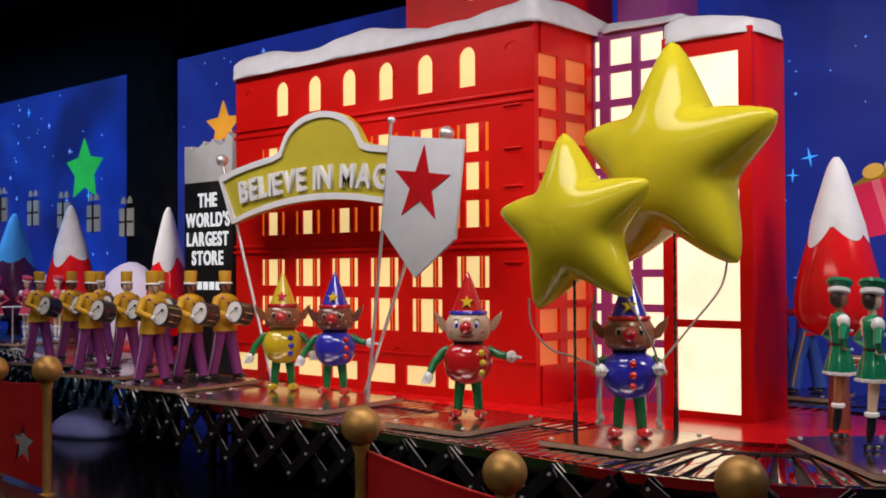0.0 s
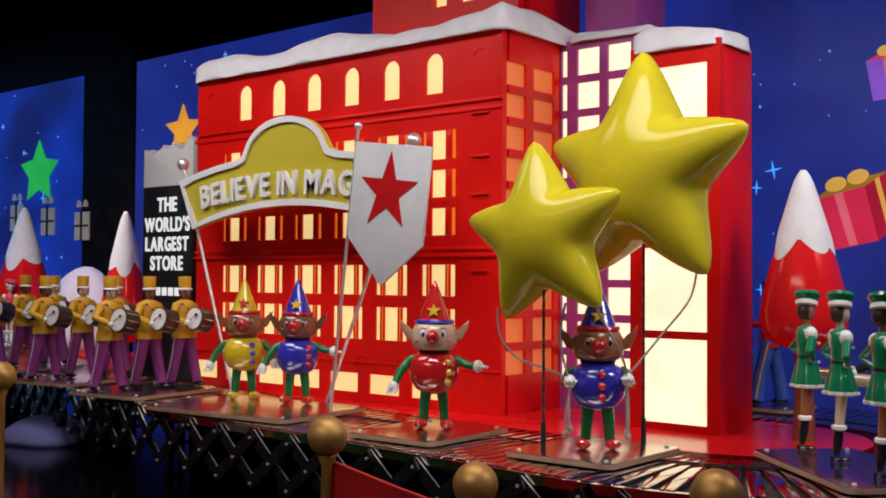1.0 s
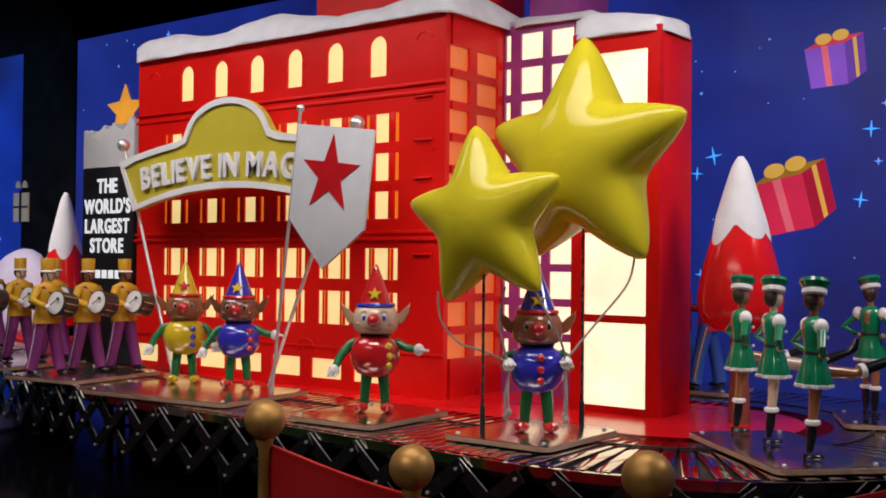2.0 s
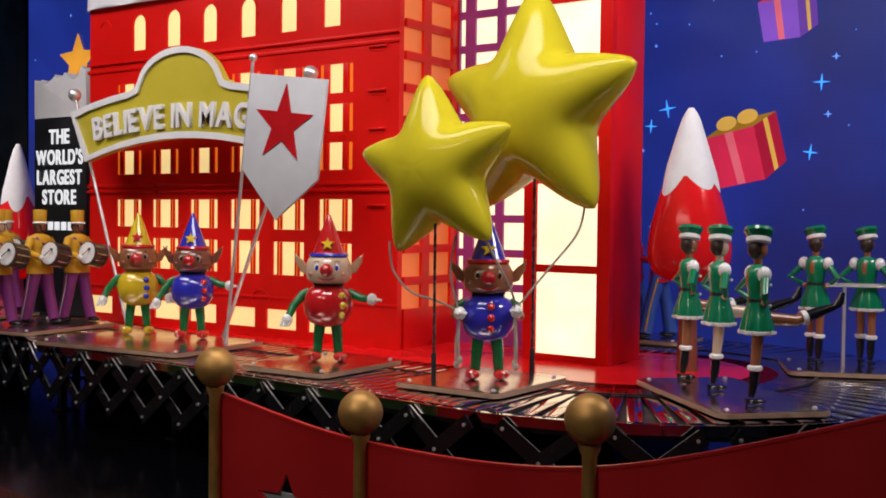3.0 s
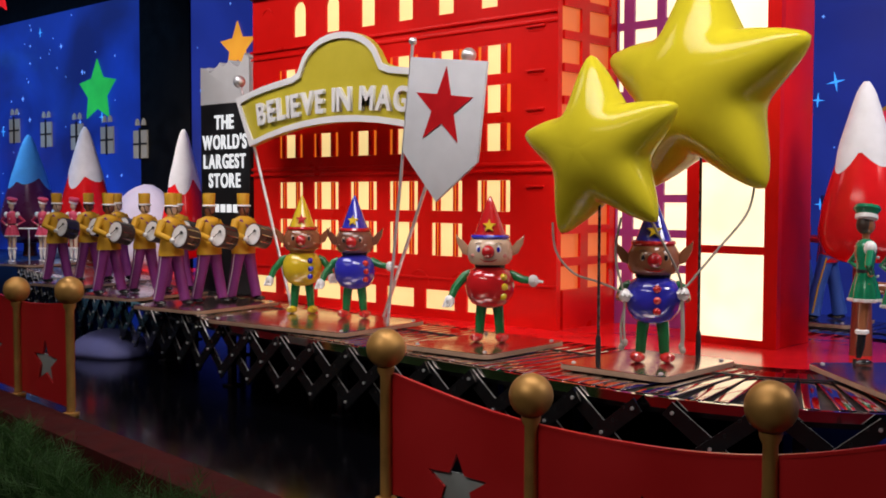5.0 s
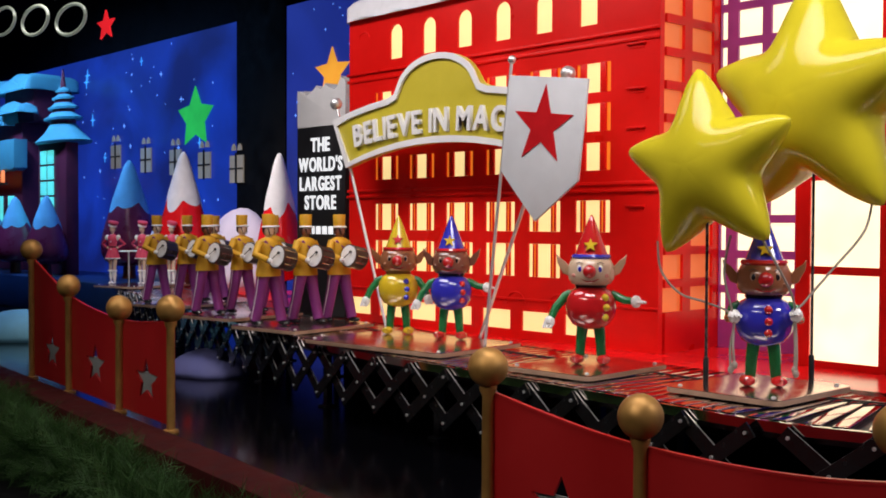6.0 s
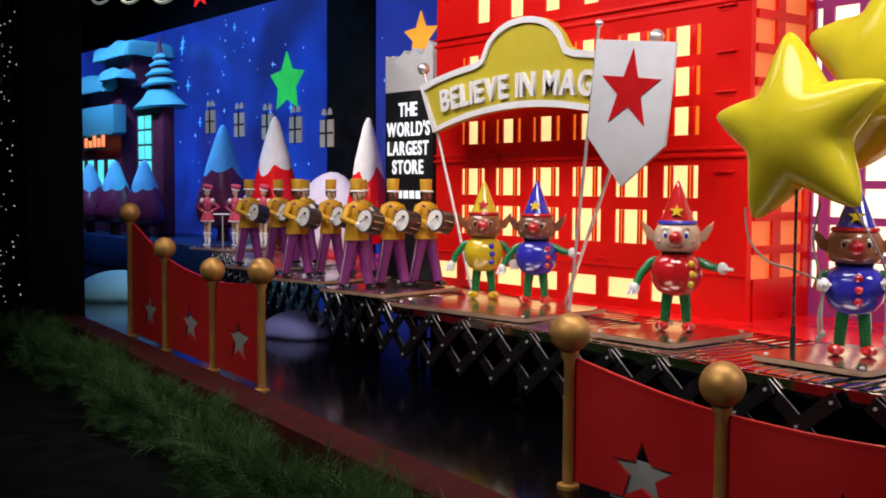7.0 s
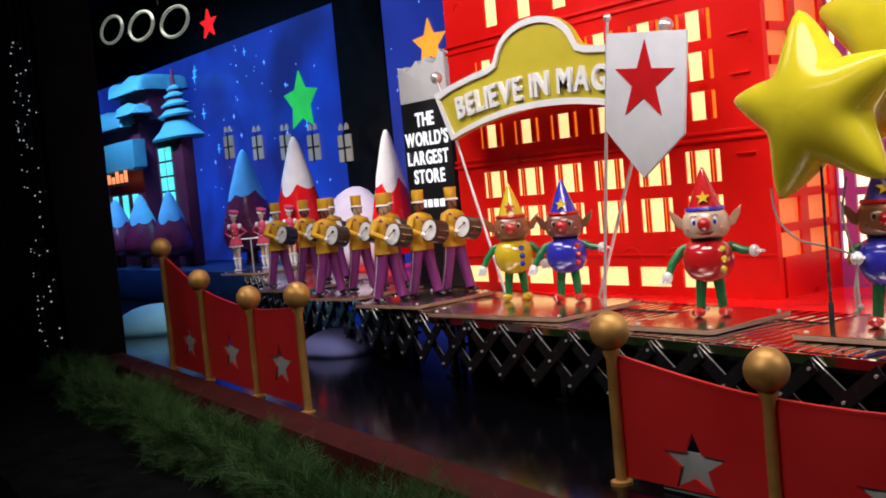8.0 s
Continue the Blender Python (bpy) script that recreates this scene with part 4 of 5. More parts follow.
# ---- star balloons ----
def puffy_star(r, deep, inner=0.50):
    """A foil star blown up: its swelling solves the even-pressure equation inside the outline."""
    corner = [Vector((r * (1.0 if k % 2 == 0 else inner) * math.sin(math.pi * k / 5), r * (1.0 if k % 2 == 0 else inner) * math.cos(math.pi * k / 5))) for k in range(10)]

    def edge_at(a):
        k = int(a / (math.pi / 5)) % 10
        p, q = corner[k], corner[(k + 1) % 10]
        w = Vector((math.sin(a), math.cos(a)))
        e = q - p
        t = (p.x * e.y - p.y * e.x) / (w.x * e.y - w.y * e.x)
        u = ((w * t) - p).dot(e) / e.dot(e)
        return t * (1 + 0.05 * math.sin(math.pi * u))

    n = 121
    g = np.linspace(-1.05 * r, 1.05 * r, n)
    reach = np.array([edge_at(2 * math.pi * k / 720 + 1e-6) for k in range(720)])
    gx, gz = np.meshgrid(g, g)
    turn_of = (np.arctan2(gx, gz) % (2 * math.pi)) / (2 * math.pi) * 720
    inside = np.hypot(gx, gz) < reach[turn_of.astype(int) % 720]
    swell = np.zeros((n, n))
    for _ in range(2500):
        swell[1:-1, 1:-1] = 0.25 * (swell[:-2, 1:-1] + swell[2:, 1:-1] + swell[1:-1, :-2] + swell[1:-1, 2:] + 1.0)
        swell *= inside
    swell = deep * (swell / swell.max()) ** 0.5

    def high_at(x, z):
        u, v = (x / (1.05 * r) + 1) * (n - 1) / 2, (z / (1.05 * r) + 1) * (n - 1) / 2
        i, j = min(int(u), n - 2), min(int(v), n - 2)
        fu, fv = u - i, v - j
        return float((swell[j, i] * (1 - fu) + swell[j, i + 1] * fu) * (1 - fv) + (swell[j + 1, i] * (1 - fu) + swell[j + 1, i + 1] * fu) * fv)

    bm = B()
    nseg, nr = 120, 20
    for side in (-1, 1):
        rows = []
        for j in range(nr + 1):
            t = 1 - (1 - j / nr) ** 1.6
            row = []
            for i in range(nseg):
                a = 2 * math.pi * i / nseg
                d = edge_at(a + 1e-6) * (t if j else 0.004)
                row.append((d * math.sin(a), side * (high_at(d * math.sin(a), d * math.cos(a)) if j < nr else 0.0), d * math.cos(a)))
            rows.append(row)
        rings(bm, rows, True, False)
    bmesh.ops.remove_doubles(bm, verts=bm.verts, dist=1e-4)
    for _ in range(4):
        bmesh.ops.smooth_vert(bm, verts=bm.verts, factor=0.5, use_axis_x=True, use_axis_y=True, use_axis_z=True)
    return bm


def star_balloon(x, y, z, r, deep, turn, roll, label):
    e = tagged(thing("star_balloon", (x, y, PLATE_TOP)), label, "balloon", "star balloons")
    o = part("star", puffy_star(r, deep), BALLOON, e, angle=180)
    o.matrix_local = Matrix.Translation((0, 0, z - PLATE_TOP)) @ Matrix.Rotation(radians(turn), 4, "Z") @ Matrix.Rotation(radians(roll), 4, "Y")
    part("pole", tube(B(), [(0, 0, 0), (0, 0, z - PLATE_TOP - r * 0.4)], 0.0044, 12), DARK_METAL, e, "thin black pole")
    part("socket", lathe(B(), [(0.008, 0), (0.008, 0.075), (0.005, 0.082)], seg=12), BLACK, e)
    return e


star_balloon(-1.825, 2.66, 0.860, 0.306, 0.120, 0, -7, "small glossy yellow star balloon on a black pole")
star_balloon(-1.650, 2.95, 1.057, 0.408, 0.162, -7, 0, "large glossy yellow star balloon on a black pole")


def rope(pts, label):
    cu = [Vector(q) for q in pts]
    out = []
    for i in range(len(cu) - 1):
        p0, p1, p2, p3 = cu[max(i - 1, 0)], cu[i], cu[i + 1], cu[min(i + 2, len(cu) - 1)]
        for s in range(8):
            t = s / 8
            out.append(0.5 * (2 * p1 + (p2 - p0) * t + (2 * p0 - 5 * p1 + 4 * p2 - p3) * t * t + (3 * p1 - p0 - 3 * p2 + p3) * t ** 3))
    out.append(cu[-1])
    bm = tube(B(), out, 0.0036, 8)
    ball(bm, tuple(out[-1]), 0.009, 10, 1.3)
    tagged(part("rope", bm, GREYROPE), label, "rope", "balloon ropes")


GREYROPE = paint("grey_cord", (0.30, 0.26, 0.22), 0.7, bump=0.4, bump_scale=500)
LEFT_GRIP, RIGHT_GRIP = (-1.744, 2.672, 0.427), (-1.603, 2.767, 0.434)
rope([(-2.00, 2.66, 0.64), (-1.985, 2.66, 0.55), (-1.92, 2.665, 0.485), (-1.83, 2.67, 0.462), LEFT_GRIP, (-1.748, 2.665, 0.34), (-1.745, 2.665, 0.275)], "thin grey cord hanging from the small star balloon")
rope([(-1.46, 2.93, 0.76), (-1.475, 2.91, 0.67), (-1.54, 2.85, 0.56), (-1.585, 2.79, 0.475), RIGHT_GRIP, (-1.60, 2.762, 0.34), (-1.60, 2.762, 0.28)], "thin grey cord hanging from the large star balloon")
rope([(-1.735, 2.64, 0.66), (-1.757, 2.645, 0.55), LEFT_GRIP, (-1.735, 2.66, 0.34), (-1.73, 2.66, 0.29)], "slack grey cord from star balloon to elf's glove")
rope([(-1.655, 2.665, 0.66), (-1.612, 2.70, 0.56), (-1.598, 2.74, 0.49), RIGHT_GRIP, (-1.590, 2.755, 0.33), (-1.592, 2.755, 0.27)], "slack grey cord falling past the elf's face")

# ---- the dark store placard with lettering ----
stand = tagged(thing("store_placard", (-4.685, 3.36, STAGE)), "black tower placard with white words and snowy top", "placard")
part("panel", box(B(), (-0.215, 0, 0), (0.215, 0.14, 1.203 - STAGE), 0.004), BLACK, stand, "black panel")
tips = [(0.215, 0.228), (0.177, 0.250), (0.122, 0.180), (0.036, 0.226), (-0.003, 0.194), (-0.042, 0.220), (-0.090, 0.190), (-0.136, 0.174), (-0.150, 0.200), (-0.215, 0.204)]
jag = [(-0.215, 1.204 - STAGE), (0.215, 1.204 - STAGE)]
for (xa, za), (xb, zb) in zip(tips, tips[1:]):      # scalloped upper edge
    for k in range(4):
        jag.append((xa + (xb - xa) * k / 4, 1.204 - STAGE + za + (zb - za) * k / 4 - 0.010 * math.sin(math.pi * k / 4)))
jag.append((-0.215, 1.408 - STAGE))
part("crown", prism(B(), jag, 0.0, 0.14, 0.003), WHITE, stand, "jagged white crown like snow")
WORDS = glow("lit_white_letters", (0.95, 0.97, 1.0), 0.85, 0.05)
for text, z, sq in (("THE", 1.105, 0.86), ("WORLD'S", 1.000, 0.78), ("LARGEST", 0.898, 0.78), ("STORE", 0.797, 0.82)):
    line_of(text, 0.102, 0.002, 0.0026, sq, 0.009, 0.03, WORDS, stand,
            lambda u, z=z: Matrix.Translation((u, -0.003, z - STAGE - 0.033)) @ Matrix.Rotation(radians(90), 4, "X"))
part("star_mark", prism(B(), star_pts(0.032), -0.005, -0.001, 0, Matrix.Translation((-0.14, 0, 0.655 - STAGE))), WORDS, stand)
for k in range(5):
    part("word_bar", box(B(), (-0.09 + 0.055 * k, -0.005, 0.630 - STAGE), (-0.05 + 0.055 * k, -0.001, 0.672 - STAGE), 0.001), WORDS, stand)


# ---- toy trees ----
CONE_RED = paint("red_tree_gloss", (0.72, 0.012, 0.016), 0.12, coat=0.0, spec=0.4)
CONE_BLUE = paint("plum_tree_gloss", (0.24, 0.02, 0.06), 0.3, coat=0.4)


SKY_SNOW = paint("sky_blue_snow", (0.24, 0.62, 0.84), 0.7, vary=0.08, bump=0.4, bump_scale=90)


def toy_tree(x, y, z0, high, wide, trunk, material, label, snow=SNOW):
    """A drop-shaped tree on a trunk, with a cap of snow that runs down in tongues."""
    e = tagged(thing("toy_tree", (x, y, z0)), label, "toy tree")
    body = high - trunk
    prof = [(0.02, 0.0), (0.55, 0.015), (0.86, 0.06), (0.98, 0.13), (1.0, 0.20), (0.93, 0.32), (0.78, 0.46), (0.60, 0.60), (0.42, 0.74), (0.26, 0.87), (0.15, 0.95), (0.06, 0.99), (0.005, 1.0)]
    def lobe(a, t):
        return 1 + 0.045 * (1 - t) * (abs(math.cos(2.5 * a + x)) - 0.6)

    crown = [[(r * wide * lobe(2 * math.pi * k / 60, t) * math.cos(2 * math.pi * k / 60), r * wide * lobe(2 * math.pi * k / 60, t) * math.sin(2 * math.pi * k / 60), trunk + t * body) for k in range(60)] for r, t in prof]
    part("crown", rings(B(), crown), material, e, angle=180)
    part("trunk", lathe(B(), [(0.036 * wide / 0.14, 0), (0.031 * wide / 0.14, trunk * 0.5), (0.030 * wide / 0.14, trunk + 0.02)], seg=16), BROWN, e)

    def rad(t):
        for (r0, t0), (r1, t1) in zip(prof, prof[1:]):
            if t0 <= t <= t1:
                return r0 + (r1 - r0) * (t - t0) / (t1 - t0)
        return 0.01

    rows = []
    for j in range(13):
        row = []
        for i in range(48):
            a = 2 * math.pi * i / 48
            low = 0.60 - 0.075 * abs(math.sin(2.5 * a + x * 9)) + 0.03 * math.sin(3 * a + y * 5)
            t = low + (1.005 - low) * (j / 12) ** 0.85
            rr = (rad(min(t, 0.999)) * wide * lobe(a, t)) + 0.007 * min(1, j / 1.5) + 0.001
            row.append((rr * math.cos(a), rr * math.sin(a), trunk + t * body + 0.002))
        rows.append(row)
    part("snow", rings(B(), rows, False, True), snow, e, "white snow cap with dripping edge" if snow is SNOW else "sky-blue snow cap", 180)
    return e


toy_tree(-1.358, 3.50, STAGE, 0.893, 0.142, 0.30, CONE_RED, "glossy red toy tree with snowy tip on brown trunk")
toy_tree(-5.95, 3.95, STAGE, 0.94, 0.155, 0.10, CONE_RED, "red toy tree with snow beside the placard")
toy_tree(-7.52, 4.12, STAGE, 1.03, 0.21, 0.10, CONE_RED, "large red toy tree with snow behind drummers")
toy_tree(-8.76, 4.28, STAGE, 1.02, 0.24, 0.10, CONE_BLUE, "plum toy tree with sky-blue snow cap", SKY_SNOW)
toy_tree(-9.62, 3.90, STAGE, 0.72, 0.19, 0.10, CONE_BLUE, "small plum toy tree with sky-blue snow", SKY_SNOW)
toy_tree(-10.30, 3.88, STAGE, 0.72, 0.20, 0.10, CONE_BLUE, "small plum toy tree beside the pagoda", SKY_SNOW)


LILAC_SNOW = paint("pale_lilac_snow", (0.52, 0.46, 0.58), 0.75, vary=0.06, bump=0.4, bump_scale=90)
# white cloth with the blue light on it put into its colour
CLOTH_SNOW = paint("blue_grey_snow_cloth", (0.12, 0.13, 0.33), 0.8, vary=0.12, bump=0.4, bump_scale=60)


def drift(x, y, z, rx, ry, h, label, material=None):
    bm = B()
    rows = []
    for j in range(9):
        t = j / 8
        row = []
        for i in range(40):
            a = 2 * math.pi * i / 40
            w = 1 + 0.20 * noise.noise(Vector((math.cos(a) * 1.4 + x, math.sin(a) * 1.4, y)))
            k = math.cos(t * math.pi / 2)
            row.append((x + rx * w * max(k, 0.01) * math.cos(a), y + ry * w * max(k, 0.01) * math.sin(a), z + h * math.sin(t * math.pi / 2) * (1 + 0.05 * noise.noise(Vector((k * math.cos(a), k * math.sin(a), x))))))
        rows.append(row)
    rings(bm, rows)
    return tagged(part("snow_mound", bm, material or SNOW, angle=180), label, "snow mound")


drift(-4.98, 2.86, FLOOR, 0.25, 0.19, 0.13, "low snow cloth mound on the black floor, blue light in its colour", CLOTH_SNOW)
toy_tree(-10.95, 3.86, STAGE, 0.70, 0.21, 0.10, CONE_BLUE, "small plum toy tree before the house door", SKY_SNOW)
# sky-blue colour here stands in for blue light on the cloth
drift(-7.35, 2.78, FLOOR, 0.42, 0.30, 0.19, "low snow cloth mound on black floor, bright blue light in its colour", SKY_SNOW)
drift(-6.83, 4.2, STAGE, 0.38, 0.24, 0.60, "rounded pale snow mound between red toy trees", LILAC_SNOW)
drift(-8.3, 4.4, STAGE, 0.35, 0.15, 0.55, "blue-lit snow mound behind toy trees")

# ---- fence panels with gold posts ----
FENCE_Y = 1.98


def fence(posts, ends, label, stars, at=(0, FENCE_Y), turn=0.0):
    e = tagged(thing("fence_panel_row", (at[0], at[1], FLOOR), turn), label, "fence", "red fences")
    tops = [(x, z - 0.052 - FLOOR - ((0.018, 0.022, 0.052)[k] if len(posts) == 3 else 0)) for k, (x, z) in enumerate(posts)]
    line = ([ends[0]] if ends[0] else []) + tops + ([ends[1]] if ends[1] else [])
    for i, ((xa, za), (xb, zb)) in enumerate(zip(line, line[1:])):
        p0, p1, p2, p3 = (Vector(line[min(max(i + k, 0), len(line) - 1)]) for k in (-1, 0, 1, 2))
        up = []
        for k in range(15):
            t = k / 14
            q = 0.5 * (2 * p1 + (p2 - p0) * t + (2 * p0 - 5 * p1 + 4 * p2 - p3) * t * t + (3 * p1 - p0 - 3 * p2 + p3) * t ** 3)
            up.append((q.x, q.y))
        cx, cz, r = (xa + xb) / 2, stars[0], stars[1]
        bm = B()
        st = [(cx + px * stars[2], cz + pz) for px, pz in star_pts(r, 0.42)]
        # panel with a star cut through it: strips from the star's outline to the panel's edge
        out = up + [(xb, 0.02), (xa, 0.02)]
        for y in (0.004, -0.004):
            vo = [bm.verts.new((px, y, pz)) for px, pz in out]
            vi = [bm.verts.new((px, y, pz)) for px, pz in st]
            es = [bm.edges.new((vo[i], vo[(i + 1) % len(vo)])) for i in range(len(vo))]
            es += [bm.edges.new((vi[i], vi[(i + 1) % len(vi)])) for i in range(len(vi))]
            bmesh.ops.triangle_fill(bm, edges=es, use_beauty=True)
            if y > 0:
                keep = (vo, vi)
        for A, Bk in ((keep[0], vo), (keep[1], vi)):
            for i in range(len(A)):
                bm.faces.new((A[i], A[(i + 1) % len(A)], Bk[(i + 1) % len(Bk)], Bk[i]))
        part("panel", bm, FENCE_RED, e)
        rows = []
        for px, pz in up:
            rows.append([(px, -0.006, pz - 0.002), (px, 0.006, pz - 0.002), (px, 0.006, pz + 0.006), (px, -0.006, pz + 0.006)])
        part("edge_trim", rings(B(), rows), FENCE_RED, e, "red top edge")
        part("backing", box(B(), (cx - r * 1.4, 0.0050, max(0.003, cz - r * 1.0)), (cx + r * 1.4, 0.0085, cz + r * 0.36), 0.001), SILVER, e, "silver card behind the star cut-out")
    for x, z in posts:
        h = z - FLOOR
        part("post", lathe(B(), [(0.030, 0.0), (0.030, 0.010), (0.016, 0.013), (0.0155, h - 0.075), (0.022, h - 0.062), (0.024, h - 0.05), (0.018, h - 0.042)], (x, -0.014, 0), 20), GOLD, e)
        part("finial", ball(B(), (x, -0.014, h), 0.053, 28), GOLD, e, "gold ball finial")
    return e


fence([(-2.031, 0.315), (-1.539, 0.252), (-0.938, 0.307)], (None, (-0.30, 0.50)), "glossy red fence panels between gold posts with ball tops", (0.088, 0.082, 1.3))
fence([(-1.725, 0.55), (-1.16, 0.395), (-0.525, 0.335), (0.0, 0.367)], (None, None), "red fence panels with star cut-outs and gold posts", (0.165, 0.092, 1.35), (-3.69, 1.958), -5.2)

# ---- window frame and garland outside ----
tagged(askew(part("window_1", box(B(), (-7.20, 1.60, -0.24), (-6.38, 1.93, 3.2), 0.01), DARK_STONE)), "dark metal frame post of the shop window", "window frame", kind="structure")
tagged(askew(part("wall_front", box(B(), (-16, 1.60, -0.24), (-7.21, 1.93, 3.2)), DARK_STONE)), "dark wall beside the shop window", "wall", kind="structure")

TRIM = paint("grey_metal_trim", (0.10, 0.10, 0.11), 0.3, metal=0.8)
for x in (-6.98, -6.72, -6.52):
    tagged(askew(part("trim", box(B(), (x - 0.006, 1.590, -0.24), (x + 0.006, 1.599, 3.2), 0.002), TRIM)), "thin grey metal strip on the window frame", "trim", kind="structure")
PINE = paint("pine_needles", (0.030, 0.078, 0.018), 0.6, vary=0.5, scale=30, spec=0.25)
rng = random.Random(4)
verts, faces = [], []
for k in range(4600):
    x = -6.45 + 6.75 * rng.random()
    a = rng.uniform(0, 2 * math.pi)
    clump = 0.5 + 0.5 * noise.noise(Vector((x * 4.5, 0.3, 0.7)))
    c = Vector((x, 1.55 + 0.05 * math.sin(x * 5), -0.175 + 0.05 * noise.noise(Vector((x * 3.0, 4.0, 0)))))
    out = Vector((rng.uniform(-0.9, 0.9), math.cos(a), math.sin(a))).normalized()
    base = c + out * rng.uniform(0.0, 0.07)
    tip = base + (out + Vector((rng.uniform(-0.8, 0.8), 0, 0.30))).normalized() * rng.uniform(0.05, 0.08 + 0.10 * clump)
    d = (tip - base)
    w = d.cross(Vector((rng.uniform(-1, 1), rng.uniform(-1, 1), rng.uniform(-1, 1)))).normalized()
    for j in range(8):            # long needles along a twig
        t = 0.15 + 0.11 * j
        q = base + d * t
        for s in (-1, 1):
            e2 = q + (d.normalized() * 0.9 + w * s * 0.7 + d.cross(w).normalized() * rng.uniform(-0.5, 0.5)).normalized() * rng.uniform(0.045, 0.075)
            n0 = len(verts)
            side = d.normalized() * 0.0024
            verts += [tuple(q - side), tuple(q + side), tuple(e2)]
            faces.append((n0, n0 + 1, n0 + 2))
me = bpy.data.meshes.new("garland")
me.from_pydata(verts, [], faces)
me.materials.append(PINE)
tagged(askew(new("pine_garland", me)), "thick green pine garland lying along the window ledge", "garland", kind="stuff")

# ---- the blue-lit village beyond ----
PLUM = paint("plum_wall", (0.20, 0.02, 0.045), 0.45, vary=0.15)
CYAN_SNOW = paint("blue_white_snow", (0.13, 0.46, 0.50), 0.75, vary=0.08, bump=0.4, bump_scale=90)
CYAN_PANE = glow("lit_cyan_pane", (0.12, 0.85, 0.85), 0.9)


def soft_slab(x0, x1, y0, y1, z, h, seed):
    return snow_cap(B(), x0, y0, x1, y1, z, h, seed, 0.05, 0.06)


house = tagged(thing("village_house", (-11.4, 4.25, STAGE)), "plum village house with snowy stepped roofs in blue light", "model house")
built("wall", box(B(), (-12.4, 4.12, STAGE), (-10.75, 4.55, 1.68), 0.01), PLUM, house)
built("upper_wall", box(B(), (-11.30, 4.16, 1.68), (-10.55, 4.55, 2.02), 0.01), PLUM, house)
built("roof_snow", soft_slab(-12.45, -10.98, 4.06, 4.30, 1.70, 0.16, 2.2), CYAN_SNOW, house, "blue-white snow", 180)
built("upper_roof_snow", soft_slab(-11.36, -10.50, 4.10, 4.56, 2.03, 0.14, 6.1), CYAN_SNOW, house, "blue-white snow", 180)
built("gable_snow", soft_slab(-10.98, -10.50, 4.02, 4.14, 1.80, 0.12, 9.4), CYAN_SNOW, house, "blue-white snow", 180)
scallop = [(-11.72, 1.50)] + [(-11.72 + 1.12 * k / 20, 1.22 - 0.025 * abs(math.sin(math.pi * k / 4))) for k in range(21)] + [(-10.60, 1.50)]
built("awning", prism(B(), scallop, 3.98, 4.118, 0.01), CYAN_SNOW, house, "snow-covered awning with scalloped edge")
for k in range(4):
    built("window", box(B(), (-12.0 + 0.3 * k, 4.108, 0.55), (-11.85 + 0.3 * k, 4.119, 0.95), 0.003), CYAN_PANE, house)
built("door", box(B(), (-11.02, 4.10, STAGE), (-10.82, 4.119, 0.86), 0.004), PLUM, house)

# reflection of a shop sign, added as glowing strokes on a carrying bar
ORANGE_REFLECTION = glow("orange_sign_tube", (1.0, 0.28, 0.10), 1.1)
lit = tagged(thing("lit_sign", (-11.0, 3.96, 1.10)), "small glowing orange strokes of a reflected shop sign, on an added dark bar", "sign")
built("bar", box(B(), (-11.42, 3.962, 1.055), (-10.75, 3.979, 1.075), 0.003), BLACK, lit)
for k, high in enumerate((0.10, 0.07, 0.12, 0.09, 0.12)):
    x = -11.36 + 0.125 * k
    built("stroke", box(B(), (x, 3.950, 1.078), (x + 0.055, 3.972, 1.078 + high), 0.006), ORANGE_REFLECTION, lit)

pagoda = tagged(thing("village_pagoda", (-9.85, 4.2, STAGE)), "plum pagoda tower with snowy tiers and cyan windows", "model tower")
built("body", box(B(), (-10.20, 4.06, STAGE), (-9.56, 4.18, 1.42), 0.01), PLUM, pagoda)
for z0, z1, w0, w1 in ((1.42, 1.60, 0.48, 0.22), (1.64, 1.71, 0.33, 0.20), (1.74, 1.80, 0.26, 0.15), (1.83, 1.88, 0.19, 0.10), (1.90, 1.95, 0.13, 0.04)):
    built("roof_tier", lathe(B(), [(w0 * 0.96, z0), (w0, z0 + 0.018), ((w0 + w1) * 0.46, (z0 + z1) / 2 + 0.01), (w1, z1)], (-9.85, 4.16, 0), 16, 1.0, 0.4), CYAN_SNOW, pagoda, "blue-white snow")
    built("drum_wall", lathe(B(), [(w1 * 0.98, z1 - 0.01), (w1 * 0.95, z1 + 0.05)], (-9.85, 4.16, 0), 16, 1.0, 0.4), PLUM, pagoda)
built("mast", tube(B(), [(-9.85, 4.16, 1.93), (-9.85, 4.16, 2.12)], [0.03, 0.006], 10), PLUM, pagoda)
for i in range(2):
    for j in range(7):
        if j == 1:
            continue
        x = -10.12 + 0.165 * i
        built("window", box(B(), (x, 4.048, 0.36 + 0.145 * j), (x + 0.13, 4.058, 0.485 + 0.145 * j), 0.002), CYAN_PANE, pagoda)

# ---- pictures on the video walls ----
SPARK = glow("screen_spark", (0.14, 0.34, 1.0), 1.3, 0.1)
rng2 = random.Random(11)
bm = B()
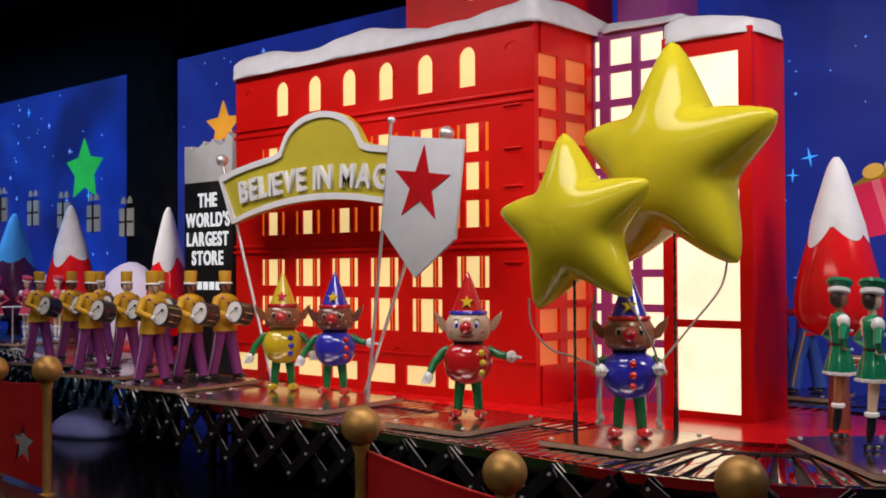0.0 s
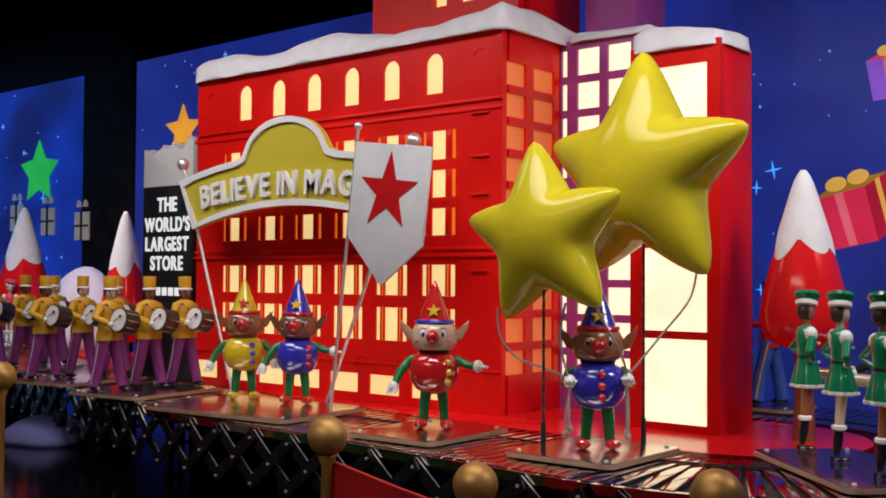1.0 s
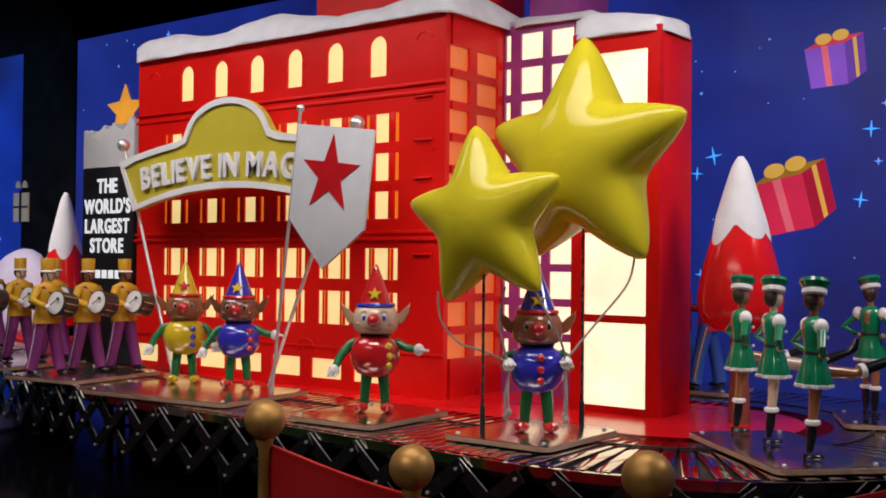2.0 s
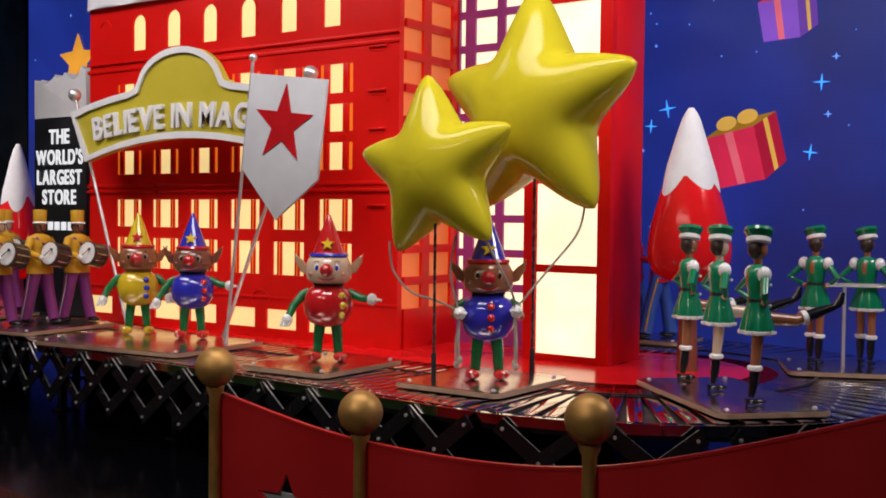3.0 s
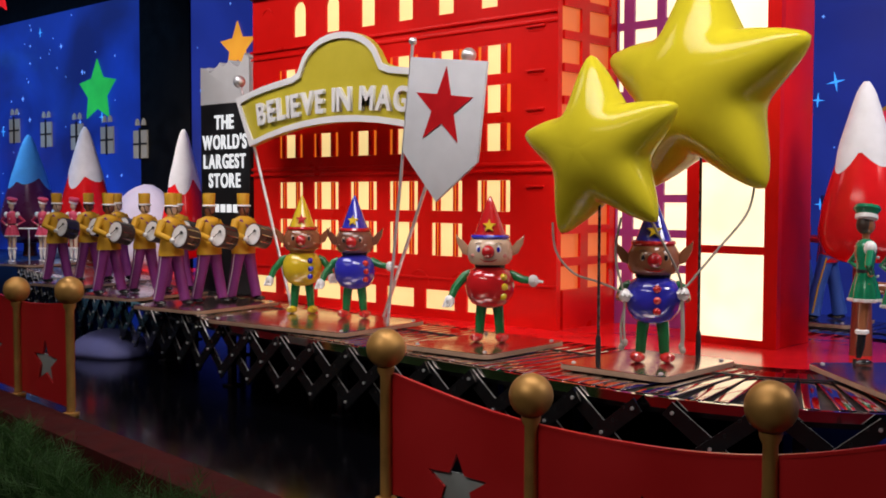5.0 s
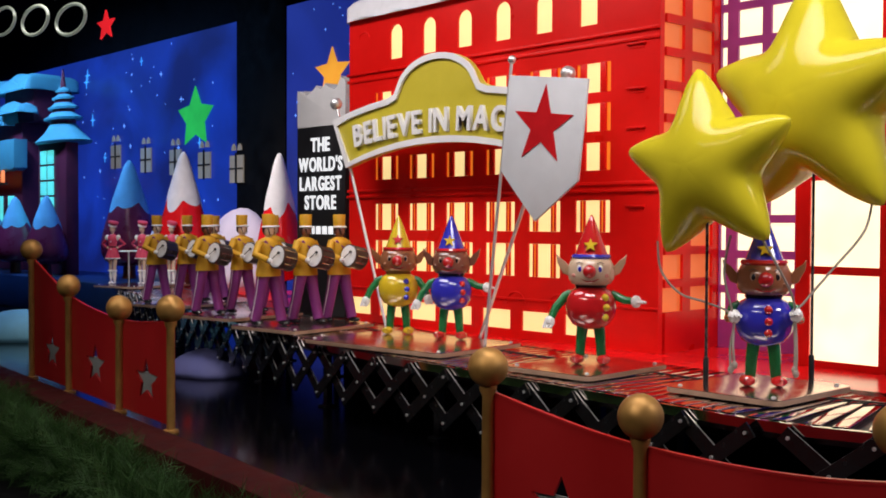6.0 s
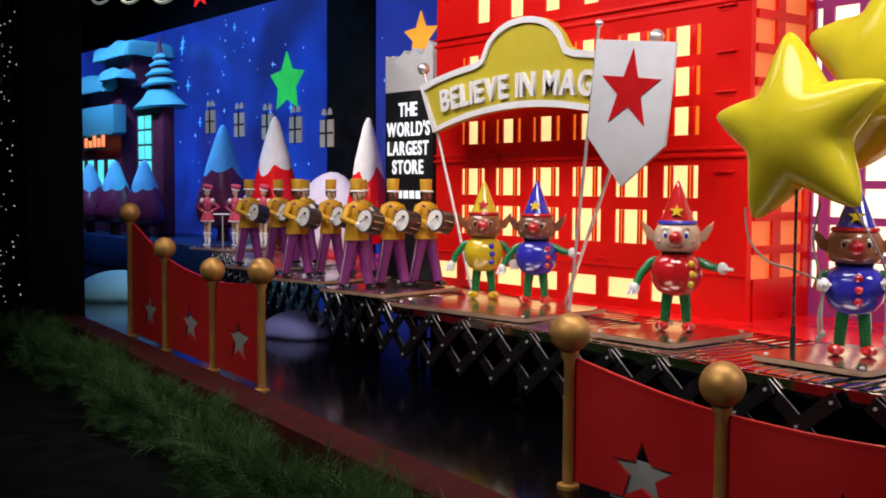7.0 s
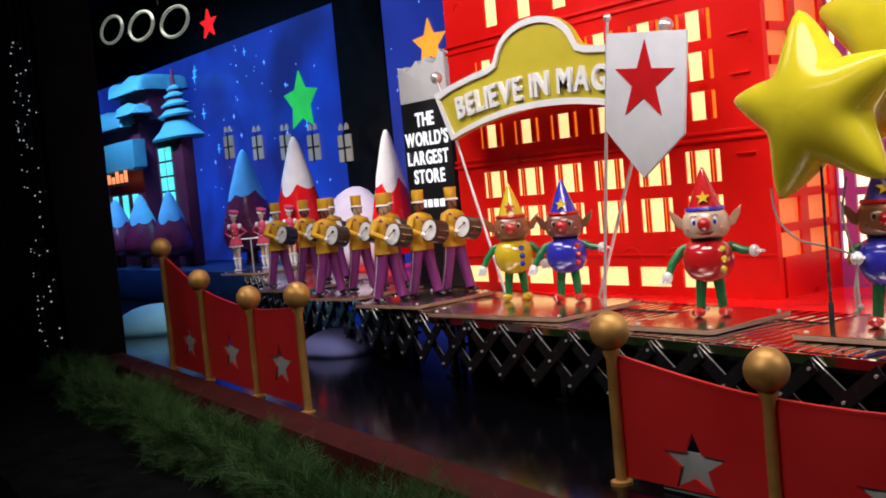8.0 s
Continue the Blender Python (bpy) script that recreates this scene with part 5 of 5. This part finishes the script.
for k in range(240):
    x = rng2.choice((rng2.uniform(-2.4, 1.2), rng2.uniform(-6.9, -4.6), rng2.uniform(-12, -7.8), rng2.uniform(-6.9, 1.0)))
    if -7.6 < x < -6.8:
        continue
    z, r = rng2.uniform(0.7, 2.28), rng2.choice((0.004, 0.005, 0.007, 0.009, 0.016))
    if x < -5:
        r *= 1.5
    q = star_pts(r, 0.28, 90, 4)
    prism(bm, [(x + u * 1.2, z + v) for u, v in q], YS - 0.004, YS - 0.001)
tagged(part("screen_stars", bm, SPARK), "tiny blue-white stars shown on the video wall", "screen picture", kind="stuff")
GLINT = glow("screen_glint", (0.05, 0.35, 1.0), 1.5, 0.1)
bm = B()
for k in range(16):
    x, z, r = rng2.uniform(-2.1, 0.4), rng2.uniform(0.6, 2.2), rng2.uniform(0.018, 0.045)
    prism(bm, [(x + u, z + v) for u, v in star_pts(r, 0.16, 90 + rng2.uniform(-12, 12), 4)], YS - 0.010, YS - 0.006)
for k in range(6):
    x, z, r = rng2.uniform(-10.5, -7.8), rng2.uniform(1.3, 2.2), rng2.uniform(0.03, 0.07)
    prism(bm, [(x + u, z + v) for u, v in star_pts(r, 0.14, 90, 4)], YS - 0.010, YS - 0.006)
tagged(part("screen_glints", bm, GLINT), "bright blue star glints shown on the video wall", "screen picture", kind="stuff")
GREEN_LIT = glow("screen_green", (0.03, 0.62, 0.10), 0.6)
ORANGE_LIT = glow("screen_orange", (1.0, 0.42, 0.04), 0.8)
tagged(part("screen_star", prism(B(), [(-8.20 + u * 1.30, 1.58 + v * 1.15) for u, v in star_pts(0.235, 0.52)], YS - 0.012, YS - 0.004), GREEN_LIT), "bright green star shown on the video wall", "screen picture")
tagged(part("screen_star", prism(B(), [(-6.26 + u * 1.15, 1.77 + v) for u, v in star_pts(0.185, 0.46)], YS - 0.012, YS - 0.004), ORANGE_LIT), "orange star shown on the video wall", "screen picture")
for x, z, s, tilt, c1, c2, c3, label in (
        (-1.39, 1.62, 0.115, -8, (0.30, 0.10, 0.75), (0.17, 0.05, 0.48), (0.80, 0.05, 0.12), "violet gift box with red lid shown on the video wall"),
        (-1.57, 1.05, 0.155, -16, (0.85, 0.03, 0.10), (0.52, 0.01, 0.05), (0.42, 0.22, 0.02), "red gift box with ribbon shown on the video wall")):
    g = tagged(thing("screen_gift", (x, YS - 0.004, z)), label, "screen picture")
    rot = Matrix.Rotation(radians(tilt), 4, "Y")
    front, flank, top = glow("screen_gift_front", c1, 0.62), glow("screen_gift_flank", c2, 0.62), glow("screen_gift_lid", c3, 0.6)
    band, shade = glow("screen_ribbon", (0.90, 0.16, 0.22), 0.7), glow("screen_ribbon_shade", (0.95, 0.55, 0.10), 0.6)
    part("front_face", prism(B(), [(-s, -s), (s * 0.35, -s * 1.12), (s * 0.42, s * 0.42), (-s * 1.05, s * 0.50)], -0.004, 0, 0, rot), front, g)
    part("flank_face", prism(B(), [(s * 0.355, -s * 1.12), (s * 1.05, -s * 0.80), (s * 1.12, s * 0.62), (s * 0.425, s * 0.42)], -0.004, 0, 0, rot), flank, g)
    part("lid", prism(B(), [(-s * 1.05, s * 0.505), (s * 0.42, s * 0.425), (s * 1.12, s * 0.625), (-s * 0.30, s * 0.74)], -0.004, 0, 0, rot), top, g)
    part("ribbon", prism(B(), [(-s * 0.42, -s * 1.04), (-s * 0.20, -s * 1.06), (-s * 0.20, s * 0.46), (-s * 0.43, s * 0.47)], -0.008, -0.0045, 0, rot), band, g)
    part("side_ribbon", prism(B(), [(s * 0.68, -s * 0.97), (s * 0.80, -s * 0.91), (s * 0.86, s * 0.54), (s * 0.73, s * 0.50)], -0.008, -0.0045, 0, rot), shade, g)
    for q in (-1, 1):
        loop = [(0.02 * s + q * s * (0.32 - 0.30 * math.cos(u)), s * 0.62 + s * 0.20 * math.sin(u) + s * 0.10) for u in (2 * math.pi * n / 16 for n in range(16))]
        part("bow_loop", prism(B(), loop, -0.012 - 0.002 * q, -0.0085 - 0.002 * q, 0, rot), shade, g)

# ---- glints of lancet windows, added as dim glowing panes before the blue wall ----
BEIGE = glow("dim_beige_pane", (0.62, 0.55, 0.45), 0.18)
first_l = None
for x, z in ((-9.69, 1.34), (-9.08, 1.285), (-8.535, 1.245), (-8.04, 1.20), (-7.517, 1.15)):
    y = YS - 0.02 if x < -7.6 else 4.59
    e = tagged(thing("lancet_window", (x, y, z)), "dim beige glint of a lancet window on the dark glass", "window", "lancet windows")
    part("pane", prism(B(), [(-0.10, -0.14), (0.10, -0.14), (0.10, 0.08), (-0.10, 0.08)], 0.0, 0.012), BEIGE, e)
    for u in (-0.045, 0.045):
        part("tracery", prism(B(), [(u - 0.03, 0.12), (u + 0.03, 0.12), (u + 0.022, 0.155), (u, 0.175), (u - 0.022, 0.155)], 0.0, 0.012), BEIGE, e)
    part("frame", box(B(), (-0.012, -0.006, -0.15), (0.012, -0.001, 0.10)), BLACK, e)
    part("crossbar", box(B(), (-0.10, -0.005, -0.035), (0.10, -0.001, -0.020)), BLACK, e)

# ---- shop sign reflected high in the glass, built as glowing strokes and red star ----
sx = thing("neon_sign", (-6.4, 2.6, 1.9))
tagged(sx, "glowing pale strokes with a red star, a sign reflected high in the glass", "sign")
SIGN_PALE = glow("pale_neon", (0.62, 0.72, 0.60), 0.17)
SIGN_RED = glow("red_neon", (0.95, 0.02, 0.03), 0.85)
built("star", prism(B(), [(-5.62 + u * 1.3, 1.765 + v) for u, v in star_pts(0.085, 0.42)], 2.595, 2.605), SIGN_RED, sx)
for k in range(3):
    x, z = -6.08 - 0.52 * k, 1.86 + 0.065 * k
    built("ring", tube(B(), [(x + 0.20 * math.cos(q), 2.6, z + 0.085 * math.sin(q)) for q in (2 * math.pi * n / 40 for n in range(41))], 0.010, 8), SIGN_PALE, sx)
# cable added only to hold up the reflection's strokes
built("cable", tube(B(), [(-6.3, 2.6, 2.0), (-6.3, 2.6, 3.2)], 0.003, 6), BLACK, sx)

# ---- toy marchers far behind the tower ----
BLUE_CLOTH = paint("blue_cloth", (0.03, 0.09, 0.40), 0.5)


def marcher():
    f = Figure()
    for s in (-1, 1):
        f.add(BLUE_CLOTH, tube, [(s * 0.026, 0, 0.262), (s * 0.032, -0.03 * s, 0.14), (s * 0.036, -0.05 * s, 0.022)], [0.033, 0.027, 0.030], 12)
        f.add(COAT_Y, tube, [(s * 0.056, 0, 0.255), (s * 0.058, -0.03 * s, 0.14), (s * 0.064, -0.05 * s, 0.03)], 0.004, 6)
        f.add(SHOE, ball, (s * 0.037, -0.05 * s - 0.014, 0.0125), 0.019, 12, 0.65, 1.0, 1.9)
        f.add(TOYRED, tube, [(s * 0.052, 0, 0.378), (s * 0.088, -0.01, 0.325), (s * 0.05, -0.07, 0.330)], [0.020, 0.018, 0.014], 10)
    f.add(TOYRED, lathe, [(0.060, 0.235), (0.051, 0.305), (0.057, 0.372), (0.046, 0.392), (0.020, 0.402)], (0, 0, 0), 20, 1.0, 0.74)
    f.add(SKIN_B, ball, (0, -0.003, 0.432), 0.025, 16, 1.2)
    f.add(BLUE_CLOTH, lathe, [(0.0275, 0.450), (0.030, 0.505), (0.002, 0.509)], (0, 0, 0), 20)
    return f.done("toy_marcher", (-1.93, 4.30, PLATE_TOP), -70, "toy marcher in red coat and blue trousers", "toy marcher", "marchers behind the tower")


mk = marcher()
copy_thing(mk, pose(-1.78, 4.22, PLATE_TOP, 0, 0, -70))
base_plate(-1.85, 4.24, 0.42, 0.30, 0)

# ---- lights reflected on the dark window frame, added as tiny glowing balls ----
DOT_GLOW = glow("tiny_white_lamp", (0.75, 0.80, 0.85), 0.5)
rng3 = random.Random(21)
bm = B()
for k in range(70):
    ball(bm, (-7.19 + 0.70 * rng3.random() ** 1.3, 1.586, rng3.uniform(-0.1, 1.9)), rng3.choice((0.003, 0.004, 0.005)), 6)
tagged(askew(part("fairy_lights", bm, DOT_GLOW)), "tiny reflections of white lights scattered on the dark window frame", "fairy lights", kind="stuff")
